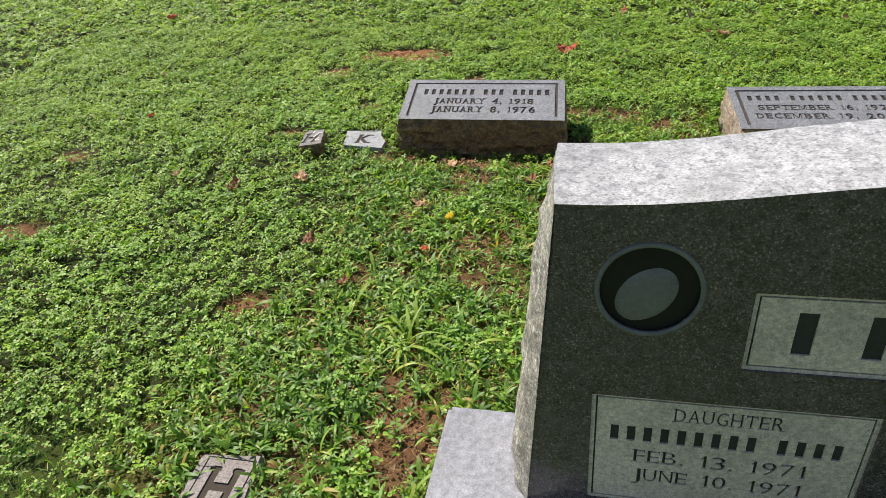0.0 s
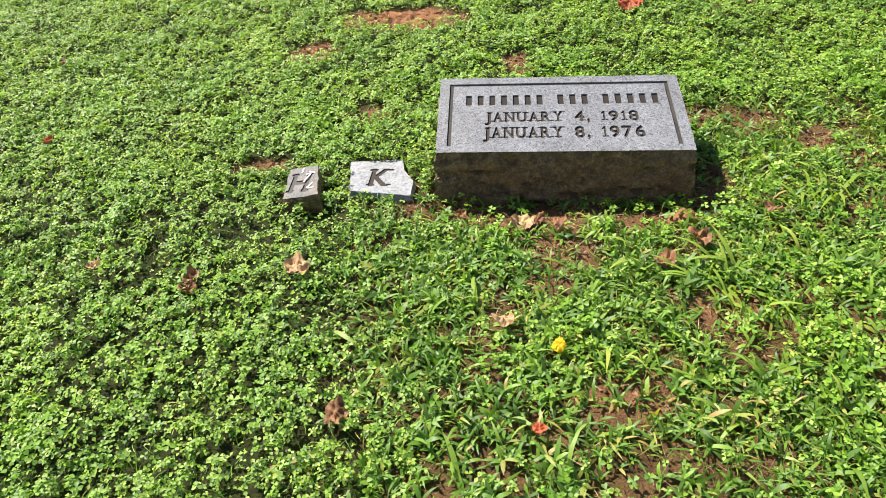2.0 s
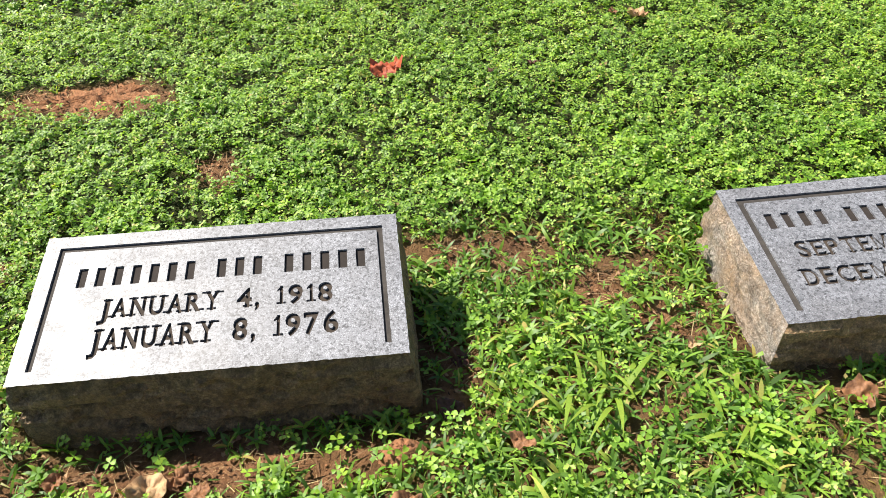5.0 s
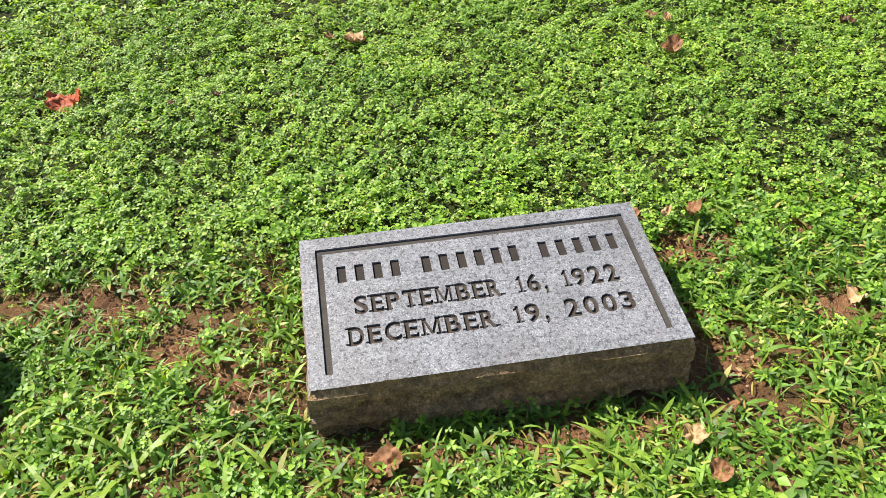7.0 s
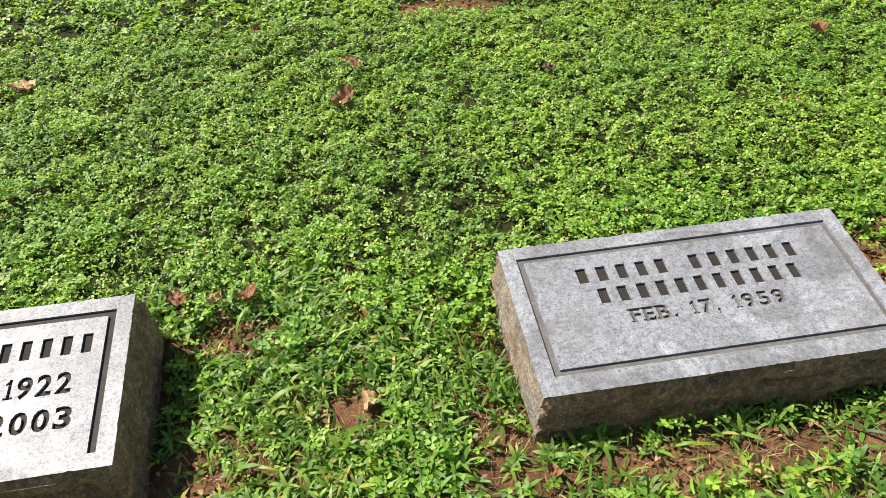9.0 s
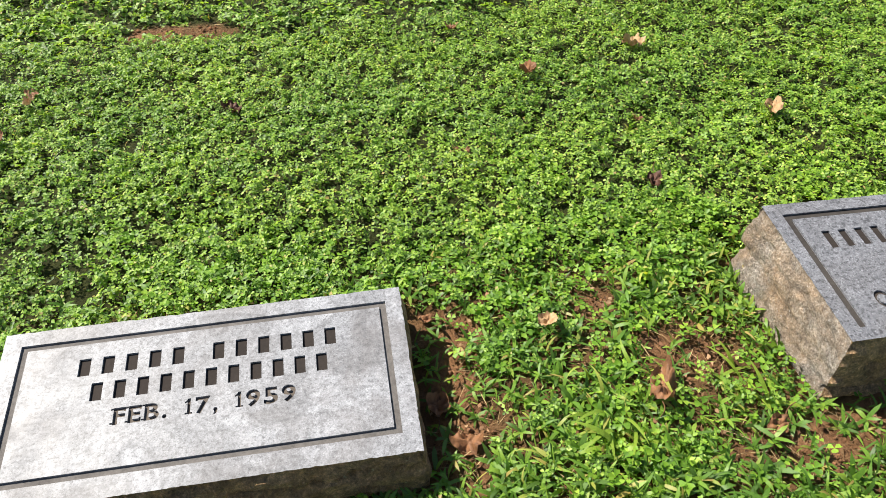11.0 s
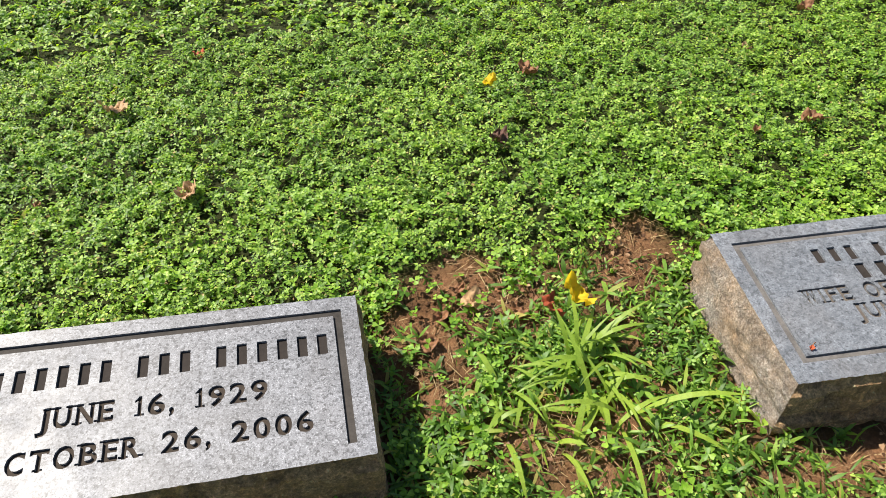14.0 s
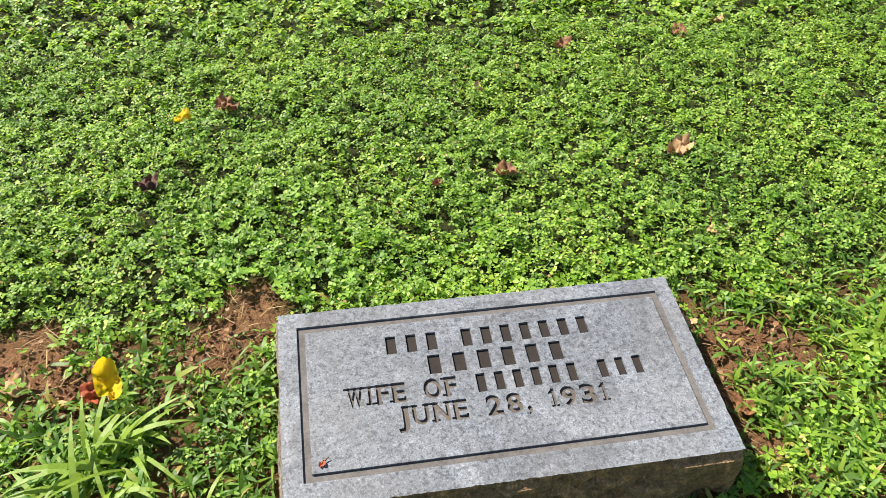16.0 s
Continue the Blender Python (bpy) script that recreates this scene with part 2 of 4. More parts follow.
@functools.lru_cache(maxsize=None)
def glyph(ch, weight):
    """The triangles of one character of the built-in font, in a box one wide and one high."""
    cu = bpy.data.curves.new("glyph", "FONT")
    cu.body, cu.resolution_u, cu.offset = ch, 3, weight
    ob = new("glyph", cu)
    me = bpy.data.meshes.new_from_object(ob.evaluated_get(bpy.context.evaluated_depsgraph_get()))
    pts = np.array([p.co[:2] for p in me.vertices])
    me.calc_loop_triangles()
    polys = [tuple(t.vertices) for t in me.loop_triangles]
    bpy.data.objects.remove(ob)
    bpy.data.curves.remove(cu)
    bpy.data.meshes.remove(me)
    x0, x1 = pts[:, 0].min(), pts[:, 0].max()
    pts = np.stack([(pts[:, 0] - x0) / (x1 - x0), pts[:, 1] / 0.70], 1)
    return [[tuple(pts[i]) for i in p] for p in polys]


# feet and tips cut across the stems: "x y" of each foot, then "x y" of each upright tip
FEET = {"A": ".05 0 .95 0", "B": ".08 0 .08 1", "C": "", "D": ".08 0 .08 1", "E": ".09 0 .09 1", "F": ".1 0 .1 1", "H": ".1 0 .1 1 .9 0 .9 1", "I": ".5 0 .5 1", "J": ".78 1",
        "K": ".1 0 .1 1 .9 0 .88 1", "L": ".1 0 .1 1", "M": ".1 0 .9 0 .06 1 .94 1", "N": ".1 0 .1 1 .9 1", "P": ".1 0 .1 1", "R": ".1 0 .1 1 .95 0", "T": ".5 0", "U": ".09 1 .91 1",
        "W": ".06 1 .94 1 .5 1", "Y": ".07 1 .93 1 .5 0", "1": ".59 0", "4": ".76 0", "7": ""}
TIPS = {"E": ".95 1 .95 0", "F": ".95 1", "L": ".95 0", "T": ".04 1 .96 1", "C": ".93 1", "7": ".05 1"}
SOLID = {"I": [[(.3, 0), (.7, 0), (.7, 1), (.3, 1)]], "1": [[(.42, 0), (.76, 0), (.76, 1), (.42, 1)], [(.42, .76), (.42, .93), (.12, .80), (.12, .70)]],
         "M": [[(.03, 0), (.17, 0), (.17, 1), (.03, 1)], [(.83, 0), (.97, 0), (.97, 1), (.83, 1)], [(.05, 1), (.21, 1), (.57, .06), (.43, .06)], [(.79, 1), (.95, 1), (.57, .06), (.43, .06)]]}


def letter_polys(ch, x0, x1, v, cap, weight=0.034):
    """One cut letter between x0 and x1 on the line v, with the small cross-feet of carved capitals."""
    wide = x1 - x0
    out = [[(x0 + px * wide, v + py * cap) for px, py in p] for p in (SOLID[ch] if ch in SOLID else glyph(ch, weight))]
    hw, hh = cap * (0.15 + weight * 1.6), cap * (0.06 + weight * 1.4)
    spots = [float(q) for q in FEET.get(ch, "").split()]
    for px, py in zip(spots[::2], spots[1::2]):
        x, y = x0 + px * wide, v + py * (cap - hh)
        out.append(rect(x - hw, y, x + hw, y + hh))
    spots = [float(q) for q in TIPS.get(ch, "").split()]
    for px, py in zip(spots[::2], spots[1::2]):
        x, y = x0 + px * wide, v + py * (cap * 0.76)
        out.append(rect(x - hh * 0.5, y, x + hh * 0.5, y + cap * 0.24))
    return out


WIDTHS = {" ": 0.75, "1": 0.62, ",": 0.4, ".": 0.4, "I": 0.5, "J": 0.7, "E": 0.85, "F": 0.8, "M": 1.25, "O": 1.15, "C": 1.05, "#": 1.0}


def line_cuts(line, u0, u1, v, cap, weight=0.034):
    """One line of an inscription, word by word; # stands for a bar in place of a letter of a name."""
    out, at = [], u0
    unit = (u1 - u0) / sum(WIDTHS.get(ch, 1.0) for ch in line)
    for word in line.split(" "):
        if set(word) == {"#"}:
            for i in range(len(word)):
                x = at + (i + 0.25) * unit
                out.append(("name_bar", [rect(x, v, x + unit * 0.5, v + cap)]))
            at += unit * len(word)
        elif word:
            polys = []
            for ch in word:
                w = WIDTHS.get(ch, 1.0) * unit
                m = w * (0.2 if ch in ",." else 0.1)
                polys += letter_polys(ch, at + m, at + w - m, v, cap, weight)
                at += w
            out.append(("engraved_word", polys))
        at += unit * WIDTHS[" "]
    return out


def rect(x0, y0, x1, y1):
    return [(x0, y0), (x1, y0), (x1, y1), (x0, y1)]


def within(px, py, poly):
    """Which of the points lie in a convex polygon."""
    lo, hi = np.ones_like(px, bool), np.ones_like(px, bool)
    for (ax, ay), (bx, by) in zip(poly, poly[1:] + poly[:1]):
        cr = (bx - ax) * (py - ay) - (by - ay) * (px - ax)
        lo &= cr <= 1e-9
        hi &= cr >= -1e-9
    return lo | hi


def carve(outline, cuts):
    """A flat sheet with sunk shapes. cuts: (name, convex polygons). Returns points, sheet faces, floors by name, and wall edges."""
    from mathutils.geometry import delaunay_2d_cdt
    vs, es = [], []
    for poly in [outline] + [p for _, polys in cuts for p in polys]:
        k = len(vs)
        vs += [Vector(q) for q in poly]
        es += [(k + i, k + (i + 1) % len(poly)) for i in range(len(poly))]
    pts, _, faces, _, _, _ = delaunay_2d_cdt(vs, es, [], 1, 1e-6)
    xy = np.array([tuple(q) for q in pts])
    mid = np.array([xy[list(f)].mean(0) for f in faces])
    own = np.zeros(len(faces), int)
    for c, (_, polys) in enumerate(cuts):
        for p in polys:
            q = np.array(p)
            near = np.nonzero((mid >= q.min(0) - 1e-6).all(1) & (mid <= q.max(0) + 1e-6).all(1))[0]
            if len(near):
                own[near[within(mid[near, 0], mid[near, 1], p)]] = c + 1
    sheet, floors, edges = [], {}, {}
    for f, o in zip(faces, own):
        who = int(o) if o else None
        (sheet if who is None else floors.setdefault(who, [])).append(tuple(f))
        for a, b in zip(f, list(f[1:]) + [f[0]]):
            edges.setdefault((min(a, b), max(a, b)), []).append((who, a, b))
    walls = {}
    for e, users in edges.items():
        if len(users) == 2 and users[0][0] != users[1][0]:
            for who, a, b in users:
                if who is not None:
                    walls.setdefault(who, []).append((a, b))
    return [tuple(p) for p in pts], sheet, floors, walls


def carved(parent, outline, cuts, place, depth, sheet_name, sheet_mat, floor_mat=None, sheet_label=""):
    """Builds a carved sheet by place(u, v, d), d metres along the sheet's normal; each cut's floor is a part."""
    pts, sheet, floors, walls = carve(outline, cuts)
    n = len(pts)
    verts = [place(u, v, 0) for u, v in pts] + [place(u, v, -depth) for u, v in pts]
    faces = list(sheet) + [(b, a, a + n, b + n) for w in walls.values() for a, b in w]
    mesh_object(sheet_name, verts, faces, sheet_mat, parent, sheet_label)
    for who, floor in floors.items() if floor_mat else ():
        used = sorted({i for f in floor for i in f})
        re = {i: k for k, i in enumerate(used)}
        kind = cuts[who - 1][0]
        fill = floor_mat.get(kind, floor_mat[""]) if isinstance(floor_mat, dict) else floor_mat
        mesh_object(kind, [verts[i + n] for i in used], [tuple(re[i] for i in f) for f in floor], fill, parent)


def ground_z(x, y):
    base = np.interp(x, [-4, 0, 1.2, 2.0, 3.2, 4.0, 4.7, 5.4, 7], [0, 0, -0.012, -0.028, -0.012, 0.02, 0.045, 0.062, 0.08])
    dip = 0
    for (ax, ay, _), _, (bx, by, _), _ in (row[0] for row in STONES):
        dx, dy = np.maximum(np.abs(x - (ax + bx) / 2) - 0.31, 0), np.maximum(np.abs(y - (ay + by) / 2) - 0.15, 0)
        dip = np.maximum(dip, 0.027 * np.exp(-(dx / 0.10) ** 2 - (dy / 0.13) ** 2) * np.clip(((ay + by) / 2 + 0.25 - y) / 0.2, 0, 1))
    dip = dip * np.clip((x + 0.01) / 0.05, 0, 1)
    return base - dip + (relief(x, y, 0.5, 4) - 0.5) * 0.03


# ---- the row of slant-topped markers: back-left, back-right, front-right, front-left corners of each top ----
STONES = [
    ([(0, 0, .161), (.61, 0, .157), (.626, -.28, .111), (.015, -.291, .118)], face_grey, rock, "open", .010,
     [("####### ### #####", .064, .557, 0.182, 0.040), ("JANUARY 4, 1918", .117, .497, 0.116, 0.037), ("JANUARY 8, 1976", .113, .505, 0.054, 0.040)],
     "grey granite slant-topped grave marker, rough mossy brown front, in thin grass"),
    ([(1.196, .054, .107), (1.808, .075, .101), (1.823, -.231, .068), (1.215, -.253, .074)], face_grey, rock_tan, "open", .012,
     [("#### ###### #####", .054, .559, 0.195, 0.035), ("SEPTEMBER 16, 1922", .081, .534, 0.129, 0.034), ("DECEMBER 19, 2003", .066, .543, 0.071, 0.033)],
     "grey granite slant-topped grave marker sunk unevenly into bare soil and grass"),
    ([(2.42, .094, .091), (3.06, .122, .081), (3.068, -.185, .05), (2.435, -.207, .062)], face_worn, rock_tan, "closed", .011,
     [("##### ######", .109, .507, 0.202, 0.031), ("###########", .132, .491, 0.156, 0.031), ("FEB. 17, 1959", .175, .437, 0.112, 0.026)],
     "weathered pale granite slant-topped grave marker with dark blotches and closed border"),
    ([(3.709, .155, .157), (4.32, .162, .148), (4.332, -.12, .126), (3.725, -.138, .127)], face_grey, rock_tan, "open", .013,
     [("###### ### ######", .068, .563, 0.186, 0.039), ("JUNE 16, 1929", .146, .467, 0.120, 0.033), ("OCTOBER 26, 2006", .080, .528, 0.056, 0.032)],
     "tall grey granite slant-topped grave marker with clay-stained rough sides"),
    ([(4.928, .188, .174), (5.56, .204, .165), (5.551, -.115, .148), (4.933, -.117, .15)], face_blue, rock_tan, "closed", .011,
     [("### #######", .144, .461, 0.209, 0.030), ("######", .198, .413, 0.169, 0.031), ("WIFE OF ###### ###", .088, .521, 0.132, 0.029), ("JUNE 28, 1931", .152, .452, 0.096, 0.028)],
     "blue-grey granite slant-topped grave marker with closed border, brown stain on face"),
]
SW, SD = 0.61, 0.30


def bevel_marker(corners, face, side, border, groove, lines, label, seed):
    c = [np.array(p, float) for p in corners]
    mid = sum(c) / 4
    org = np.array((mid[0], mid[1], ground_z(mid[0], mid[1])))
    nrm = np.cross(c[1] - c[0], c[0] - c[3])
    nrm /= np.linalg.norm(nrm)

    def place(u, v, d):
        u, v = u / SW, v / SD
        return c[0] * (1 - u) * v + c[1] * u * v + c[2] * u * (1 - v) + c[3] * (1 - u) * (1 - v) + nrm * d - org

    thing = tagged(empty("grave_marker", org), label, "grave marker", "row of grave markers")
    # worn rim, a little uneven
    rng = np.random.default_rng(seed)
    loop = []
    for (ax, ay), (bx, by), k in (((0, 0), (SW, 0), 120), ((SW, 0), (SW, SD), 56), ((SW, SD), (0, SD), 70), ((0, SD), (0, 0), 56)):
        for i in range(k):
            loop.append((ax + (bx - ax) * i / k, ay + (by - ay) * i / k))
    chip = rng.random(len(loop)) ** 6 * 0.0015
    inner = []
    for (u, v), ch in zip(loop, chip):
        inner.append((min(max(u, 0.002 + ch), SW - 0.002 - ch), min(max(v, 0.002 + ch), SD - 0.002 - ch)))
    i0, i1 = 0.028, 0.028 + groove
    lo = 0.025 if border == "open" else 0.034
    cuts = []
    bars = [rect(i0, lo, i1, SD - i0), rect(SW - i1, lo, SW - i0, SD - i0), rect(i1, SD - i1, SW - i1, SD - i0)]
    if border == "closed":
        bars.append(rect(i1, lo, SW - i1, lo + groove))
    cuts.append(("border_groove", bars))
    cuts += [c for ln in lines for c in line_cuts(*ln)]
    carved(thing, inner, cuts, place, 0.0038, "inscribed_face", face, {"border_groove": groove_floor if border == "open" else groove_pale, "name_bar": letter_bar_shaded, "": letter_dark if border == "open" else letter_worn})
    # rough body: rings round the stone, from the rim down into the soil
    n, rings = len(loop), 32
    base_z = min(ground_z(p[0], p[1]) for p in c) - 0.07
    pts = []
    ring0 = [place(u, v, 0) for u, v in inner]
    pts += ring0
    outs = []
    cw = np.array([place(u, v, 0) for u, v in loop])
    for i in range(n):
        t = cw[(i + 1) % n] - cw[i - 1]
        o = np.array((t[1], -t[0], 0))
        outs.append(o / np.linalg.norm(o))
    for r in range(rings):
        f = r / (rings - 1)
        for i in range(n):
            top = cw[i] - nrm * 0.0022
            z = top[2] + (base_z - org[2] - top[2]) * f
            q = Vector((top[0] + org[0], top[1] + org[1], z * 1.6))
            w = q + Vector((noise.noise(q * 11), noise.noise(q * 11 + Vector((5, 0, 0))), noise.noise(q * 11 + Vector((0, 5, 0))))) * 0.03
            d = noise.voronoi(Vector((w.x * 17, w.y * 17, w.z * 26)))[0]
            ledge = noise.fractal(Vector((q.x * 10, q.y * 10, q.z * 26)), 0.75, 2.3, 6)
            bulge = 0 if r == 0 else min(1, f * 7) * (0.007 + 0.006 * f + (0.032 * (d[0] - 0.35) + 0.020 * ledge) * (1 if abs(outs[i][1]) > 0.7 else 0.2))
            bulge = min(bulge - 0.006, 0.005 + 0.012 * f)
            pts.append(np.array((top[0], top[1], z)) + outs[i] * bulge)
    sides = {"rough_front": (0, 120), "rough_end": (120, 176), "rough_back": (176, 246), "rough_end.right": (246, 302)}
    for name, (a, b) in sides.items():
        cols = list(range(a, b)) + [b % n]
        w = len(cols)
        own = [pts[r * n + i] for r in range(rings + 1) for i in cols]
        faces = [(r * w + i + 1, r * w + i, (r + 1) * w + i, (r + 1) * w + i + 1) for r in range(rings) for i in range(w - 1)]
        end = name.startswith("rough_end")
        mesh_object(name.split(".")[0], own, faces, side if end and a > 200 else (rock if side is rock else rock_mid), thing, "rough pale end stained with clay" if end and a > 200 else "dark rough-hewn face stained with soil")
    return thing


for k, (corners, face, side, border, groove, lines, label) in enumerate(STONES):
    bevel_marker(corners, face, side, border, groove, lines, label, k)

litter_leaf = leaf_material("leaf_litter_brown", ((0.0, (0.07, 0.035, 0.02)), (0.5, (0.20, 0.10, 0.055)), (1.0, (0.40, 0.26, 0.16))), (1, 0.9, 0.7), 0.7, 0.15, 0.2)


# ---- upright headstone on its base ----
def headstone():
    x0, x1, yf, yb, zb = 0.70, 1.72, -1.89, -1.71, 0.15
    org = np.array((1.2, -1.8, 0.0))
    thing = tagged(empty("headstone", org), "upright dark polished granite headstone with carved panels on pale base", "headstone")

    def top(x):
        f = min(abs(x - 1.21) / 0.51, 1)
        return 0.712 + 0.045 * (0.5 + 0.5 * math.cos(math.pi * min(1, f * 1.05)))

    xs = [x0 + (x1 - x0) * i / 48 for i in range(49)]
    outline = [(x0, zb), (x1, zb)] + [(x, top(x)) for x in reversed(xs)]
    med = [(0.818 + 0.062 * math.cos(a * math.pi / 20), 0.591 + 0.067 * math.sin(a * math.pi / 20)) for a in range(40)]
    name_panel, date_panel = rect(0.942, 0.47, 1.48, 0.597), rect(0.755, 0.176, 1.128, 0.405)
    other_panel = rect(1.29, 0.176, 1.665, 0.405)

    def place(u, v, d):
        return np.array((u, yf - d, v)) - org

    def frame_lines(r, a, w):
        (l, b), (rr, t) = r[0], r[2]
        return [rect(l + a, b + a, rr - a, b + a + w), rect(l + a, t - a - w, rr - a, t - a), rect(l + a, b + a + w, l + a + w, t - a - w), rect(rr - a - w, b + a + w, rr - a, t - a - w)]

    carved(thing, outline, [("hidden", [name_panel, date_panel, other_panel, med])], place, 0.004, "polished_front", polished, None, "dark polished granite face")
    for r, lines in ((name_panel, [("# # # # # #", 0.985, 1.44, 0.500, 0.068)]),
                     (date_panel, [("DAUGHTER", 0.868, 1.015, 0.360, 0.026), ("######### ####", 0.778, 1.10, 0.312, 0.031), ("FEB. 13. 1971", 0.818, 1.06, 0.268, 0.027), ("JUNE 10. 1971", 0.818, 1.06, 0.226, 0.027)]),
                     (other_panel, [])):
        cuts = [("edge_line", frame_lines(r, 0.006, 0.0025))] + [c for ln in lines for c in line_cuts(*ln, 0.0)]
        carved(thing, r, cuts, lambda u, v, d: place(u, v, d - 0.004), 0.003, "panel", frosted, letter_pale, "frosted grey panel")
    # medallion: sunk dark oval, raised ring, plain rounded relief
    ring = []
    for a in range(48):
        t = a * math.pi / 24
        for k in range(8):
            p = k * math.pi / 4
            rr = 1 + 0.055 * math.cos(p)
            ring.append(place(0.818 + 0.064 * rr * math.cos(t), 0.591 + 0.069 * rr * math.sin(t), 0.003 * math.sin(p)))
    mesh_object("medallion_ring", ring, [(a * 8 + k, ((a + 1) % 48) * 8 + k, ((a + 1) % 48) * 8 + (k + 1) % 8, a * 8 + (k + 1) % 8) for a in range(48) for k in range(8)], medal_grey, thing, "raised oval ring", True)
    mesh_object("medallion_floor", [place(u, v, -0.0045) for u, v in med], [tuple(range(40))], medal_black, thing, "black sunk oval")
    lump = []
    for r in range(9):
        for a in range(32):
            t, f = a * math.pi / 16, r / 8
            lump.append(place(0.815 + 0.036 * f * math.cos(t) + 0.012 * math.sin(t) * f, 0.582 + 0.042 * f * math.sin(t), -0.004 + 0.006 * math.sqrt(max(0, 1 - f * f)) + 0.0008 * noise.noise(Vector((r * .7, a * .4, 0)))))
    mesh_object("medallion_relief", lump, [(r * 32 + a, r * 32 + (a + 1) % 32, (r + 1) * 32 + (a + 1) % 32, (r + 1) * 32 + a) for r in range(8) for a in range(32)], medal_grey, thing, "plain rounded relief", True)
    # top: pale sawn surface between the front and back edges
    ny = 10
    pts = [np.array((x + (-0.008 * min(1, 1.8 * k / ny) if i == 0 else 0), yf + (yb - yf) * k / ny, top(x) - 0.006 * k / ny + 0.001 * noise.noise(Vector((x * 30, k, 2))))) - org for i, x in enumerate(xs) for k in range(ny + 1)]
    mesh_object("top", pts, [(i * 11 + k, (i + 1) * 11 + k, (i + 1) * 11 + k + 1, i * 11 + k + 1) for i in range(48) for k in range(ny)], sawn, thing, "pale sawn top")
    # rock-pitched ends and a plain back
    for xe, s in ((x0, -1), (x1, 1)):
        pts, nz, nk = [], 60, 18
        for j in range(nz + 1):
            f = j / nz
            for k in range(nk + 1):
                g = k / nk
                z = zb + (top(xe) - 0.006 * g - zb) * f
                y = yf + (yb - yf) * g
                edge = min(1, 6 * g + 0.02, 8 * (1 - f) + 0.02)
                q = Vector((xe, y, z))
                out = edge * (0.016 * (1 - f) + 0.006 * noise.fractal(q * 20, 0.8, 2.1, 5) + 0.004) + 0.040 * (1 - f) * min(1, f * 30 + 1) + (0.008 + 0.009 * min(1, (1 - f) * 3)) * min(1, 1.8 * g)
                pts.append(np.array((xe + s * out, y, z)) - org)
        mesh_object("rough_end", pts, [(j * (nk + 1) + k, j * (nk + 1) + k + 1, (j + 1) * (nk + 1) + k + 1, (j + 1) * (nk + 1) + k) for j in range(nz) for k in range(nk)], rock_light, thing, "pale rock-pitched end with stains")
        pts = []
        for j in range(nz + 1):
            f = j / nz
            z = zb + (top(xe) - zb) * f
            pts += [np.array((xe, yf, z)) - org, np.array((xe + s * (0.040 * (1 - f) + 0.001), yf + 0.004, z)) - org]
        mesh_object("front_arris", pts, [(2 * j, 2 * j + 1, 2 * j + 3, 2 * j + 2) for j in range(nz)], polished, thing)
    back = [np.array((x, yb, z)) - org for x in xs for z in (zb, top(x) - 0.006)]
    mesh_object("back", back, [(2 * i, 2 * i + 1, 2 * i + 3, 2 * i + 2) for i in range(48)], sawn, thing)
    # base
    bm = bmesh.new()
    bmesh.ops.create_cube(bm, size=1)
    for v in bm.verts:
        v.co = Vector((1.21 + v.co.x * 1.44, -1.83 + v.co.y * 0.27, 0.035 + v.co.z * 0.23)) - Vector(org)
    bmesh.ops.bevel(bm, geom=bm.edges[:], offset=0.008, segments=2, affect="EDGES")
    part("base", bm, base_grey, thing, "pale grey granite base")


rock_light = rock_material("granite_rock_face_pale", (0.5, 0.48, 0.42), (0.30, 0.24, 0.16), 0.3)
base_grey = granite("granite_base", (0.13, 0.135, 0.155), (0.22, 0.225, 0.25), (0.32, 0.325, 0.35), grain=300, rough=0.6, stain=0.15, fleck=0.2)
corner_brown = granite("corner_stone_stained", (0.10, 0.085, 0.075), (0.21, 0.18, 0.165), (0.32, 0.28, 0.26), rough=0.7, stain=0.4)
headstone()


